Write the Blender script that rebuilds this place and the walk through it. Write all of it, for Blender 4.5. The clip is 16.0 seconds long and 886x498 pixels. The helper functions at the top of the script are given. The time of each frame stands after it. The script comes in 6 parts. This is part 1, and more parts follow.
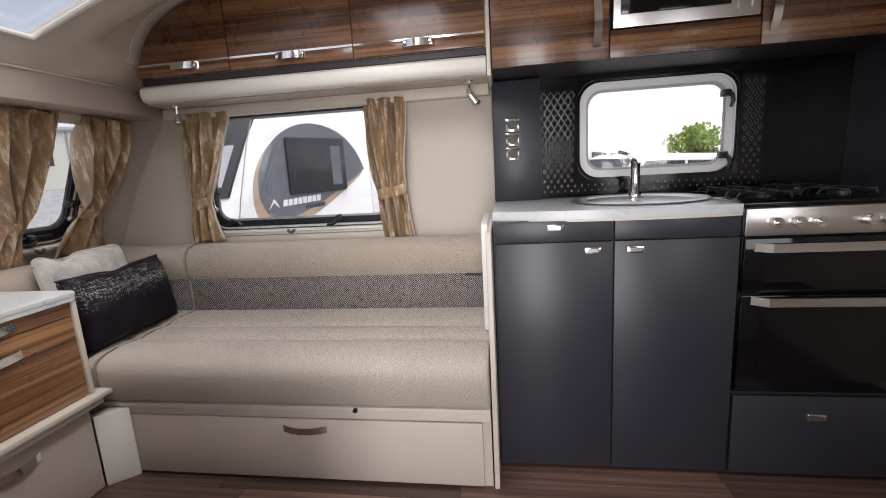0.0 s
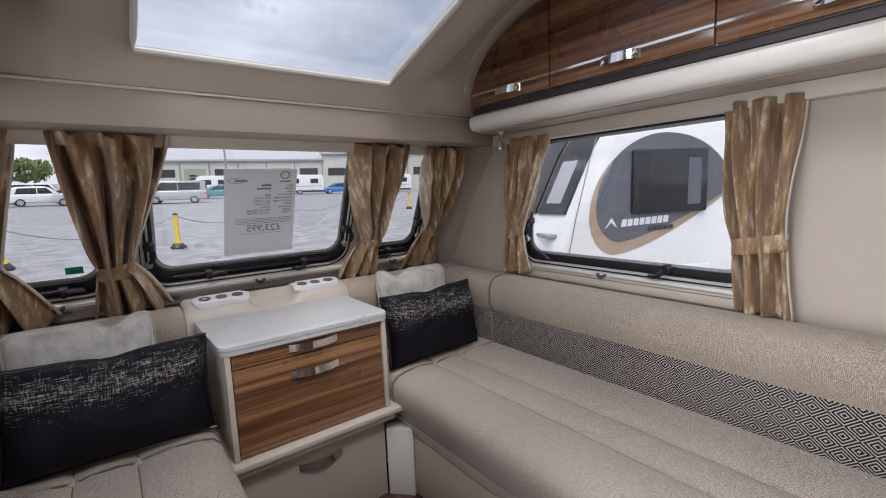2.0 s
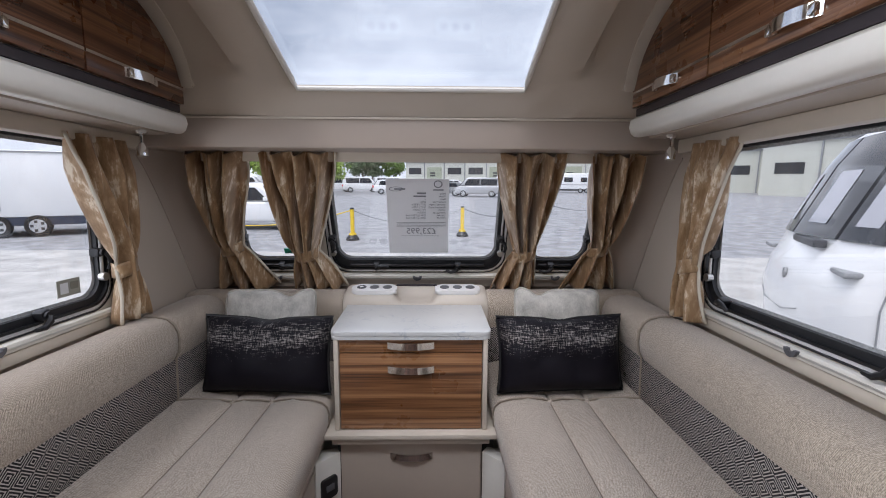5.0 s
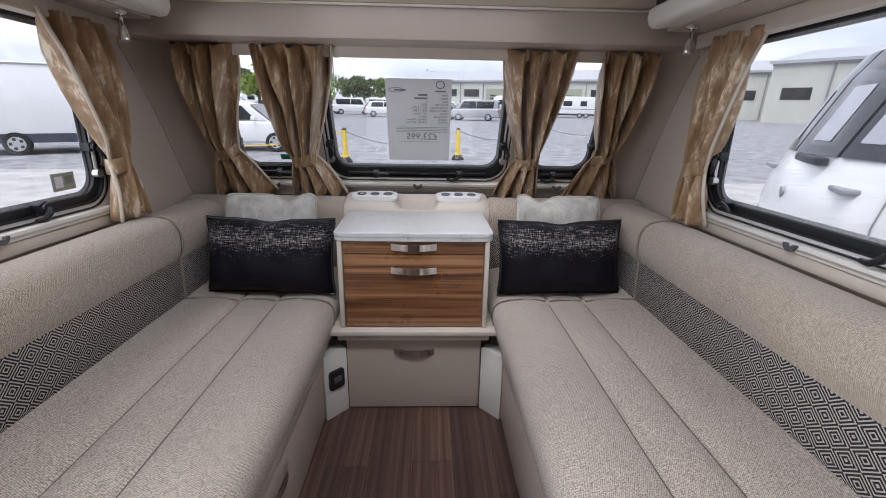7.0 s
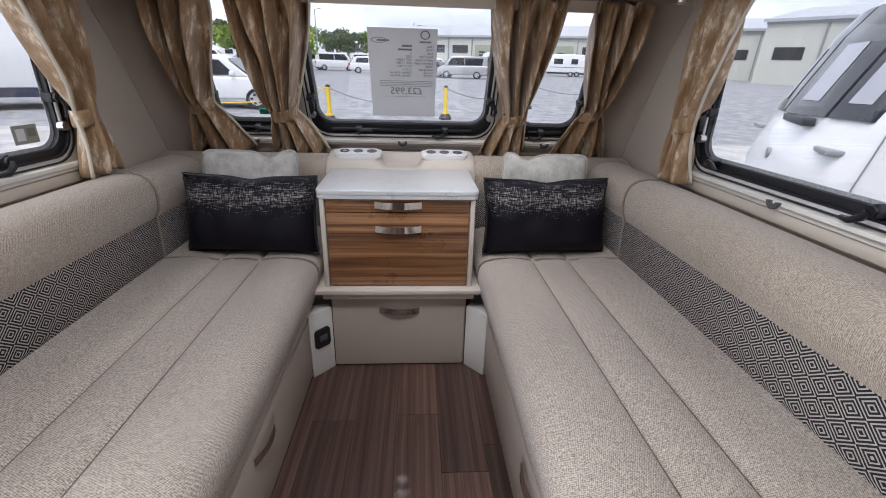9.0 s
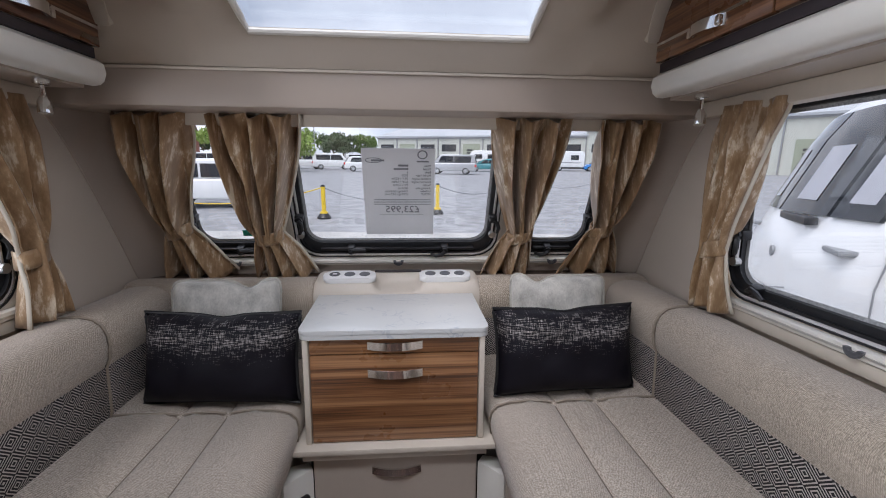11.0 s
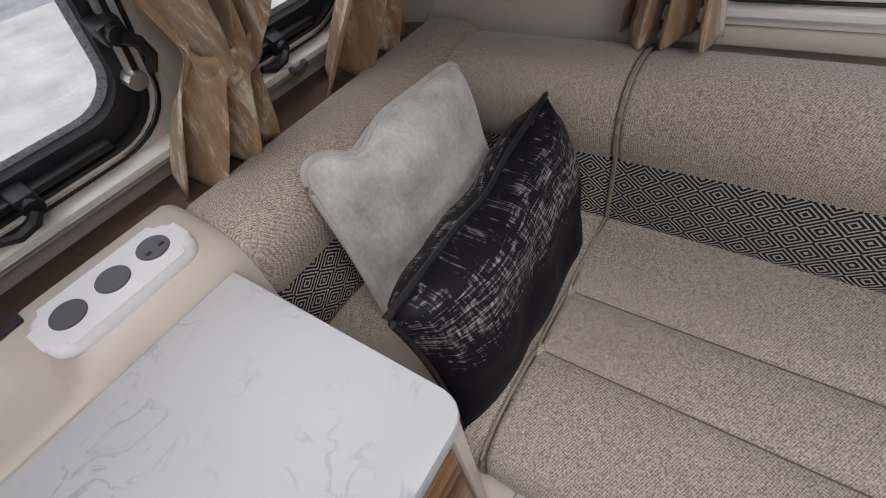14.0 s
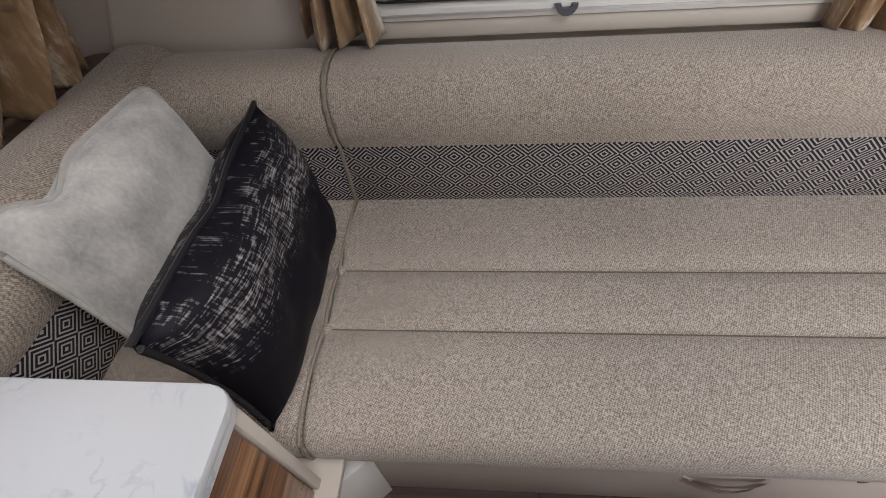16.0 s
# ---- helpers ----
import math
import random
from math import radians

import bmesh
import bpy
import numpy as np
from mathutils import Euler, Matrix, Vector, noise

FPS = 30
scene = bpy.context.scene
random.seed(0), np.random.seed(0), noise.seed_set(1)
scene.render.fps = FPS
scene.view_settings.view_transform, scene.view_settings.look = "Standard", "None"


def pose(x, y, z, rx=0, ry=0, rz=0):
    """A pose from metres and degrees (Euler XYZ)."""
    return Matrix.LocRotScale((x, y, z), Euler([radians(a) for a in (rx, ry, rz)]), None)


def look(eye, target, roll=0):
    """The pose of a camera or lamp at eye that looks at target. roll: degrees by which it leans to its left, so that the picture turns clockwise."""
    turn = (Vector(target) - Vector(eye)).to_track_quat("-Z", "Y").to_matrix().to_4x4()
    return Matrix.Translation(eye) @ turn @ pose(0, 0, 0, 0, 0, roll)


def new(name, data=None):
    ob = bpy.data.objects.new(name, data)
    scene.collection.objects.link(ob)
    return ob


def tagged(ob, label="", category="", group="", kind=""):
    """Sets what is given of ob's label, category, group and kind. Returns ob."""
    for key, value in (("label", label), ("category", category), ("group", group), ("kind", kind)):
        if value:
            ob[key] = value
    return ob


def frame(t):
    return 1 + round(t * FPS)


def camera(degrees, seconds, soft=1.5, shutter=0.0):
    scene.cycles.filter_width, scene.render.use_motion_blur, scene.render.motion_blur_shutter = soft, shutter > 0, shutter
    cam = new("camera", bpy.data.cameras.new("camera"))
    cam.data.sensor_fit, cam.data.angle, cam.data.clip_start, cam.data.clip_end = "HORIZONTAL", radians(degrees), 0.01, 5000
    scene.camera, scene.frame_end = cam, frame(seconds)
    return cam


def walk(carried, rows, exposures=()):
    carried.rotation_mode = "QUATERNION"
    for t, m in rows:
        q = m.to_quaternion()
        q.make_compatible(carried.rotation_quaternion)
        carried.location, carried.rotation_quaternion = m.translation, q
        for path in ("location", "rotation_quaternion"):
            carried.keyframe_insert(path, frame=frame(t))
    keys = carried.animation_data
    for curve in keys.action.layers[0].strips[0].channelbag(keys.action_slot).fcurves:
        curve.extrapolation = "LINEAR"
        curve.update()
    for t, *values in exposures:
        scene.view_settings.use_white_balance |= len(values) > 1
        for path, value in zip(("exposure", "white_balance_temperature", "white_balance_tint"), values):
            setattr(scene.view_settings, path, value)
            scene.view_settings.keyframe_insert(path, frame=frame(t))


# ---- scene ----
cam = camera(90.9, 16.0, 1.0)
EXPOSURES = [(0, 0.78, 6750, 15), (0.5, 0.76, 6750, 15), (1, 0.50, 6700, 15), (1.5, 0.52, 6550, 15), (3.5, 0.54, 6350, 15), (4, 0.62, 6300, 15), (6.5, 0.70, 6250, 15), (8.5, 0.80, 6250, 15), (10, 0.58, 6250, 15), (12.5, 0.72, 6150, 15), (13, 0.60, 6300, 15), (14, 0.50, 6500, 15), (16, 0.50, 6550, 15)]
PATH = [
    (0, (-1.024, -1.534, 1.139), (0.922, -1.246, 0.778), -3.3),
    (0.5, (-0.997, -1.487, 1.164), (0.928, -1.078, 0.808), -2.5),
    (1, (-0.96, -1.42, 1.173), (0.848, -0.613, 0.891), -1.8),
    (1.5, (-0.83, -1.388, 1.145), (0.613, -0.03, 0.877), -1.1),
    (2, (-0.533, -1.458, 1.24), (0.673, 0.116, 0.98), -2.2),
    (2.5, (-0.391, -1.498, 1.336), (0.84, 0.059, 1.087), -2.8),
    (3, (-0.171, -1.45, 1.314), (1.087, 0.085, 1.063), -0.5),
    (3.5, (0.012, -1.431, 1.316), (0.945, 0.322, 1.08), 0.4),
    (4, (0.106, -1.517, 1.307), (0.447, 0.441, 1.075), -0.7),
    (4.2, (0.111, -1.546, 1.307), (0.225, 0.437, 1.074), -1.3),
    (6.3, (0.04, -1.579, 1.225), (0.056, 0.391, 0.878), 0.8),
    (6.5, (0.045, -1.579, 1.216), (0.075, 0.376, 0.794), 0.8),
    (7, (0.053, -1.578, 1.194), (0.123, 0.338, 0.623), 1.0),
    (7.5, (0.058, -1.572, 1.169), (0.155, 0.304, 0.484), 1.4),
    (8, (0.064, -1.569, 1.157), (0.172, 0.273, 0.385), 1.6),
    (8.5, (0.068, -1.567, 1.158), (0.181, 0.258, 0.346), 1.6),
    (9, (0.064, -1.567, 1.176), (0.191, 0.289, 0.443), 1.6),
    (9.5, (0.059, -1.553, 1.221), (0.193, 0.354, 0.633), 1.4),
    (10, (0.045, -1.519, 1.261), (0.202, 0.419, 0.793), 1.1),
    (10.2, (0.047, -1.492, 1.27), (0.21, 0.459, 0.864), 1.0),
    (12.3, (-0.016, -0.627, 1.267), (0.17, 1.337, 0.938), -1.6),
    (12.5, (-0.052, -0.475, 1.274), (0.256, 1.422, 0.719), -3.1),
    (13, (0.004, -0.27, 1.206), (0.434, 1.325, 0.079), -9.8),
    (13.5, (0.119, -0.158, 1.223), (0.786, 1.142, -0.143), -12.5),
    (14, (0.171, -0.141, 1.229), (1.164, 0.786, -0.238), -13.9),
    (14.5, (0.128, -0.13, 1.235), (1.308, 0.426, -0.281), -12.8),
    (15, (0.115, -0.128, 1.248), (1.373, 0.15, -0.281), -7.1),
    (15.5, (0.122, -0.181, 1.242), (1.393, 0.03, -0.288), -4.5),
    (16, (0.116, -0.277, 1.243), (1.397, -0.11, -0.284), -5.7),
]
walk(cam, [(t, look(eye, target, roll)) for t, eye, target, roll in PATH], EXPOSURES)

# ---- world and large lights ----
world = bpy.data.worlds.new("overcast")
scene.world = world
world.use_nodes = True
wn, wl = world.node_tree.nodes, world.node_tree.links
wbg = wn["Background"]
wsky = wn.new("ShaderNodeTexSky")
wsky.sky_type, wsky.sun_disc, wsky.sun_elevation, wsky.sun_rotation = "NISHITA", False, radians(65), radians(209)
wtc = wn.new("ShaderNodeTexCoord")
wmap = wn.new("ShaderNodeMapping")
wmap.inputs["Scale"].default_value = (1.0, 1.0, 2.6)
wno = wn.new("ShaderNodeTexNoise")
wno.inputs["Scale"].default_value, wno.inputs["Detail"].default_value, wno.inputs["Roughness"].default_value = 2.2, 7.0, 0.55
wramp = wn.new("ShaderNodeValToRGB")
wramp.color_ramp.elements[0].position, wramp.color_ramp.elements[0].color = 0.38, (4.3, 4.7, 5.4, 1)
wramp.color_ramp.elements[1].position, wramp.color_ramp.elements[1].color = 0.62, (7.9, 8.2, 8.7, 1)
wmix = wn.new("ShaderNodeMixRGB")
wmix.inputs[0].default_value = 0.9
wl.new(wtc.outputs["Generated"], wmap.inputs[0]); wl.new(wmap.outputs[0], wno.inputs["Vector"])
wl.new(wno.outputs["Fac"], wramp.inputs[0]); wl.new(wsky.outputs[0], wmix.inputs[1]); wl.new(wramp.outputs[0], wmix.inputs[2])
wl.new(wmix.outputs[0], wbg.inputs["Color"])
wbg.inputs["Strength"].default_value = 0.118

sun = new("sun", bpy.data.lights.new("sun", "SUN"))
sun.data.energy, sun.data.angle, sun.data.color = 1.5, radians(40), (1.0, 0.98, 0.96)
sun.matrix_basis = look((0, 0, 30), (5, 9, 8))


def area_lamp(name, eye, target, w, h, power):
    """An added area lamp in daylight colour, at eye and aimed at target."""
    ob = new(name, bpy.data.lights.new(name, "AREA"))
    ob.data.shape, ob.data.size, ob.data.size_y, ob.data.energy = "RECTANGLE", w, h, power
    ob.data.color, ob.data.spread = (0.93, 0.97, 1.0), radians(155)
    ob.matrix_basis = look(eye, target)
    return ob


area_lamp("doorway_daylight", (-1.75, -1.52, 0.85), (0.4, -1.2, 0.1), 0.65, 1.4, 13)
# three unseen fill lamps, added to brighten the room from above and behind
area_lamp("ceiling_fill", (0.0, -0.98, 1.955), (0.0, -0.92, 0.0), 0.66, 0.5, 10)
area_lamp("kitchen_ceiling_fill", (-0.3, -2.6, 1.955), (-0.3, -2.5, 0.0), 0.4, 0.4, 1.2)
area_lamp("rear_fill", (-1.2, -2.75, 1.2), (0.5, -2.2, 1.0), 0.6, 0.6, 1.2)


# ---- small helpers ----
def material(name, base, rough=0.5, metal=0.0, spread=0.12, scale=8.0, stretch=(1, 1, 1), bump=0.0, bump_scale=60.0, sheen=0.0, coat=0.0, space="Object"):
    """A surface with blotches at one scale and fine grain at another."""
    m = bpy.data.materials.new(name)
    m.use_nodes = True
    n, l = m.node_tree.nodes, m.node_tree.links
    b = n["Principled BSDF"]
    b.inputs["Metallic"].default_value = metal
    b.inputs["Sheen Weight"].default_value, b.inputs["Coat Weight"].default_value = sheen, coat
    b.inputs["Coat Roughness"].default_value = 0.08
    tc, mp = n.new("ShaderNodeTexCoord"), n.new("ShaderNodeMapping")
    mp.inputs["Scale"].default_value = stretch
    l.new(tc.outputs[space], mp.inputs[0])
    no = n.new("ShaderNodeTexNoise")
    no.inputs["Scale"].default_value, no.inputs["Detail"].default_value = scale, 6
    l.new(mp.outputs[0], no.inputs["Vector"])
    fine = n.new("ShaderNodeTexNoise")
    fine.inputs["Scale"].default_value, fine.inputs["Detail"].default_value = bump_scale, 4
    l.new(mp.outputs[0], fine.inputs["Vector"])
    add = n.new("ShaderNodeMath")
    add.operation = "MULTIPLY_ADD"
    add.inputs[1].default_value = 0.35
    l.new(fine.outputs["Fac"], add.inputs[0]); l.new(no.outputs["Fac"], add.inputs[2])
    r = n.new("ShaderNodeValToRGB")
    r.color_ramp.elements[0].position, r.color_ramp.elements[1].position = 0.4, 0.95
    r.color_ramp.elements[0].color = tuple(max(0.0, c * (1 - spread)) for c in base) + (1,)
    r.color_ramp.elements[1].color = tuple(min(1.0, c * (1 + spread)) for c in base) + (1,)
    l.new(add.outputs[0], r.inputs[0]); l.new(r.outputs[0], b.inputs["Base Color"])
    rr = n.new("ShaderNodeMapRange")
    rr.inputs["To Min"].default_value, rr.inputs["To Max"].default_value = max(0.02, rough * 0.85), min(1.0, rough * 1.15)
    l.new(no.outputs["Fac"], rr.inputs["Value"]); l.new(rr.outputs[0], b.inputs["Roughness"])
    if bump:
        bp = n.new("ShaderNodeBump")
        bp.inputs["Strength"].default_value, bp.inputs["Distance"].default_value = bump, 0.002
        l.new(fine.outputs["Fac"], bp.inputs["Height"]); l.new(bp.outputs[0], b.inputs["Normal"])
    return m


def wood(name, axis, dark, mid, light, rough=0.28):
    """Striped veneer with the grain along the axis."""
    m = material(name, mid, rough, coat=0.25)
    n, l = m.node_tree.nodes, m.node_tree.links
    b = n["Principled BSDF"]
    tc, mp = n.new("ShaderNodeTexCoord"), n.new("ShaderNodeMapping")
    s = [62.0, 62.0, 62.0]
    s["xyz".index(axis)] = 0.9
    mp.inputs["Scale"].default_value = s
    l.new(tc.outputs["Object"], mp.inputs[0])
    a = n.new("ShaderNodeTexNoise")
    a.inputs["Scale"].default_value, a.inputs["Detail"].default_value, a.inputs["Distortion"].default_value = 0.8, 3, 0.18
    c = n.new("ShaderNodeTexNoise")
    c.inputs["Scale"].default_value, c.inputs["Detail"].default_value, c.inputs["Distortion"].default_value = 3.6, 5, 0.2
    l.new(mp.outputs[0], a.inputs["Vector"]); l.new(mp.outputs[0], c.inputs["Vector"])
    mx = n.new("ShaderNodeMath")
    mx.operation = "MULTIPLY_ADD"
    mx.inputs[1].default_value = 0.55
    l.new(c.outputs["Fac"], mx.inputs[0]); l.new(a.outputs["Fac"], mx.inputs[2])
    r = n.new("ShaderNodeValToRGB")
    e = r.color_ramp.elements
    e[0].position, e[0].color = 0.58, dark + (1,)
    e[1].position, e[1].color = 0.97, light + (1,)
    k = e.new(0.74)
    k.color = mid + (1,)
    l.new(mx.outputs[0], r.inputs[0]); l.new(r.outputs[0], b.inputs["Base Color"])
    return m


def weave(name, c0, c1, pitch, rough=0.9, bump=0.5):
    """Woven upholstery: a basket of threads with slubs."""
    m = material(name, c0, rough, sheen=0.25)
    n, l = m.node_tree.nodes, m.node_tree.links
    b = n["Principled BSDF"]
    tc = n.new("ShaderNodeTexCoord")
    slub = n.new("ShaderNodeTexNoise")
    slub.inputs["Scale"].default_value, slub.inputs["Detail"].default_value = 0.45 / pitch, 2
    l.new(tc.outputs["Object"], slub.inputs["Vector"])
    warp = n.new("ShaderNodeVectorMath")
    warp.operation = "MULTIPLY_ADD"
    warp.inputs[1].default_value = (pitch * 0.30,) * 3
    l.new(slub.outputs["Color"], warp.inputs[0]); l.new(tc.outputs["Object"], warp.inputs[2])
    waves = []
    for d in ((1, 0.35, 0.6), (-0.35, 1, -0.6)):
        dot = n.new("ShaderNodeVectorMath")
        dot.operation = "DOT_PRODUCT"
        dot.inputs[1].default_value = [v * 6.2832 / pitch for v in d]
        l.new(warp.outputs[0], dot.inputs[0])
        si = n.new("ShaderNodeMath")
        si.operation = "SINE"
        l.new(dot.outputs["Value"], si.inputs[0])
        waves.append(si)
    mul = n.new("ShaderNodeMath")
    mul.operation = "MULTIPLY"
    l.new(waves[0].outputs[0], mul.inputs[0]); l.new(waves[1].outputs[0], mul.inputs[1])
    no = n.new("ShaderNodeTexNoise")
    no.inputs["Scale"].default_value, no.inputs["Detail"].default_value = 1.6 / pitch, 2
    l.new(tc.outputs["Object"], no.inputs["Vector"])
    big = n.new("ShaderNodeTexNoise")
    big.inputs["Scale"].default_value, big.inputs["Detail"].default_value = 4.0, 3
    l.new(tc.outputs["Object"], big.inputs["Vector"])
    ad = n.new("ShaderNodeMath")
    ad.operation = "MULTIPLY_ADD"
    ad.inputs[1].default_value = 0.16
    l.new(mul.outputs[0], ad.inputs[0]); l.new(no.outputs["Fac"], ad.inputs[2])
    a2 = n.new("ShaderNodeMath")
    a2.operation = "MULTIPLY_ADD"
    a2.inputs[1].default_value = 0.10
    l.new(big.outputs["Fac"], a2.inputs[0]); l.new(ad.outputs[0], a2.inputs[2])
    r = n.new("ShaderNodeValToRGB")
    r.color_ramp.elements[0].position, r.color_ramp.elements[0].color = 0.345, c0 + (1,)
    r.color_ramp.elements[1].position, r.color_ramp.elements[1].color = 0.80, c1 + (1,)
    l.new(a2.outputs[0], r.inputs[0]); l.new(r.outputs[0], b.inputs["Base Color"])
    bp = n.new("ShaderNodeBump")
    bp.inputs["Strength"].default_value, bp.inputs["Distance"].default_value = bump, 0.0015
    l.new(ad.outputs[0], bp.inputs["Height"]); l.new(bp.outputs[0], b.inputs["Normal"])
    return m


def diamonds(name, along, dark, light, width, height, rings):
    """Concentric diamonds in two colours; along: the axis of the band's length."""
    m = material(name, dark, 0.85)
    n, l = m.node_tree.nodes, m.node_tree.links
    b = n["Principled BSDF"]
    tc, sp = n.new("ShaderNodeTexCoord"), n.new("ShaderNodeSeparateXYZ")
    l.new(tc.outputs["Object"], sp.inputs[0])

    def step(op, a, v=None, second=None):
        q = n.new("ShaderNodeMath")
        q.operation = op
        l.new(a, q.inputs[0])
        if v is not None:
            q.inputs[1].default_value = v
        if second is not None:
            l.new(second, q.inputs[1])
        return q.outputs[0]

    tri = []
    for ax, p in ((along, width), ("Z", height)):
        f = step("FRACT", step("ADD", step("DIVIDE", sp.outputs[ax], p), 100.25))
        tri.append(step("ABSOLUTE", step("SUBTRACT", f, 0.5)))
    d = step("ADD", tri[0], second=tri[1])
    s = step("SINE", step("MULTIPLY", d, 6.2832 * rings))
    g = step("GREATER_THAN", s, 0.30)
    mx = n.new("ShaderNodeMixRGB")
    mx.inputs[1].default_value, mx.inputs[2].default_value = dark + (1,), light + (1,)
    l.new(g, mx.inputs[0]); l.new(mx.outputs[0], b.inputs["Base Color"])
    return m


def glass(name, tint=(1, 1, 1), gloss=0.07):
    m = bpy.data.materials.new(name)
    m.use_nodes = True
    n, l = m.node_tree.nodes, m.node_tree.links
    n.remove(n["Principled BSDF"])
    tr, gl, mx = n.new("ShaderNodeBsdfTransparent"), n.new("ShaderNodeBsdfGlossy"), n.new("ShaderNodeMixShader")
    tr.inputs[0].default_value = tint + (1,)
    gl.inputs["Roughness"].default_value = 0.02
    mx.inputs[0].default_value = gloss
    l.new(tr.outputs[0], mx.inputs[1]); l.new(gl.outputs[0], mx.inputs[2]); l.new(mx.outputs[0], n["Material Output"].inputs[0])
    return m


def root_of(ob):
    while ob.parent:
        ob = ob.parent
    return ob


def thing(name, at, label="", category="", group="", kind=""):
    ob = new(name)
    ob.empty_display_size = 0.05
    ob.location = at
    return tagged(ob, label, category, group, kind)


def part(name, bm, mat, parent=None, label="", smooth=True, split=35.0):
    """One mesh object; its vertices are in the world's metres."""
    me = bpy.data.meshes.new(name)
    bmesh.ops.recalc_face_normals(bm, faces=bm.faces)
    if parent:
        o = root_of(parent).location
        bmesh.ops.translate(bm, verts=bm.verts, vec=(-o[0], -o[1], -o[2]))
    if smooth:
        for f in bm.faces:
            f.smooth = True
        lim = radians(split)
        for e in bm.edges:
            if len(e.link_faces) == 2 and e.calc_face_angle(0) > lim:
                e.smooth = False
    bm.to_mesh(me)
    bm.free()
    me.materials.append(mat)
    ob = new(name, me)
    if parent:
        ob.parent = parent
    if label:
        ob["label"] = label
    return ob


def box(x0, x1, y0, y1, z0, z1, r=0.0, seg=2, bm=None):
    """A box between two corners, with rounded edges."""
    own = bmesh.new()
    bmesh.ops.create_cube(own, size=1.0)
    for v in own.verts:
        v.co = Vector(((x0 + x1) / 2 + v.co.x * abs(x1 - x0), (y0 + y1) / 2 + v.co.y * abs(y1 - y0), (z0 + z1) / 2 + v.co.z * abs(z1 - z0)))
    if r:
        bmesh.ops.bevel(own, geom=own.edges[:], offset=r, segments=seg, affect="EDGES", profile=0.5)
    if bm is None:
        return own
    return join(bm, own)


def join(bm, other):
    me = bpy.data.meshes.new("tmp")
    other.to_mesh(me)
    other.free()
    bm.from_mesh(me)
    bpy.data.meshes.remove(me)
    return bm


def moved(bm, m):
    bmesh.ops.transform(bm, matrix=m, verts=bm.verts)
    return bm


def prism(pts, a0, a1, axis="y", bm=None, r=0.0, seg=2):
    """A closed outline swept along an axis. pts: pairs in the two other axes, in order x, y, z."""
    own = bmesh.new()

    def at(p, a):
        return {"x": (a, p[0], p[1]), "y": (p[0], a, p[1]), "z": (p[0], p[1], a)}[axis]

    lo = [own.verts.new(at(p, a0)) for p in pts]
    hi = [own.verts.new(at(p, a1)) for p in pts]
    k = len(pts)
    for i in range(k):
        own.faces.new((lo[i], lo[(i + 1) % k], hi[(i + 1) % k], hi[i]))
    ends = [own.faces.new(lo), own.faces.new(hi)]
    if r:
        rim = [e for f in ends for e in f.edges]
        bmesh.ops.bevel(own, geom=rim, offset=r, segments=seg, affect="EDGES", profile=0.5)
    if bm is None:
        return own
    return join(bm, own)


def tube(path, radius, sides=8, bm=None, closed=False):
    """A round bar along points. radius: one number, or one for each point."""
    own = bm or bmesh.new()
    pts = [Vector(p) for p in path]
    k = len(pts)
    rad = radius if isinstance(radius, (list, tuple)) else [radius] * k
    rings = []
    up = Vector((0.13, 0.21, 0.97))
    for i, p in enumerate(pts):
        a = pts[(i - 1) % k] if closed or i else p
        b = pts[(i + 1) % k] if closed or i < k - 1 else p
        d = (b - a).normalized()
        u = d.cross(up)
        u = u.normalized() if u.length > 1e-4 else d.orthogonal().normalized()
        w = d.cross(u)
        rings.append([own.verts.new(p + rad[i] * (u * math.cos(t) + w * math.sin(t))) for t in (2 * math.pi * j / sides for j in range(sides))])
    for i in range(k if closed else k - 1):
        a, b = rings[i], rings[(i + 1) % k]
        for j in range(sides):
            own.faces.new((a[j], a[(j + 1) % sides], b[(j + 1) % sides], b[j]))
    if not closed:
        own.faces.new(rings[0])
        own.faces.new(rings[-1])
    return own


def disc(c, r, depth, axis="z", sides=24, bm=None, bevel=0.0):
    own = bmesh.new()
    bmesh.ops.create_cone(own, cap_ends=True, segments=sides, radius1=r, radius2=r, depth=depth)
    if bevel:
        rim = [e for f in own.faces if len(f.verts) > 4 for e in f.edges]
        bmesh.ops.bevel(own, geom=rim, offset=bevel, segments=2, affect="EDGES")
    turn = {"z": Matrix(), "x": Matrix.Rotation(radians(90), 4, "Y"), "y": Matrix.Rotation(radians(90), 4, "X")}[axis]
    moved(own, Matrix.Translation(c) @ turn)
    return own if bm is None else join(bm, own)


def round_rect(w, h, r, n=6):
    """A rounded rectangle's outline round the origin, in order."""
    out = []
    for cx, cz, a0 in ((w / 2 - r, h / 2 - r, 0), (-w / 2 + r, h / 2 - r, 90), (-w / 2 + r, -h / 2 + r, 180), (w / 2 - r, -h / 2 + r, 270)):
        for i in range(n + 1):
            a = radians(a0 + 90 * i / n)
            out.append((cx + r * math.cos(a), cz + r * math.sin(a)))
    return out


def ring(outer, inner, y0, y1, bm=None):
    """A flat frame between two outlines with the same number of points, in x and z, from y0 to y1."""
    own = bm or bmesh.new()
    k = len(outer)
    v = [[own.verts.new((p[0], y, p[1])) for p in o] for o, y in ((outer, y0), (inner, y0), (inner, y1), (outer, y1))]
    for i in range(k):
        j = (i + 1) % k
        for a, b in ((0, 1), (1, 2), (2, 3), (3, 0)):
            own.faces.new((v[a][i], v[a][j], v[b][j], v[b][i]))
    return own


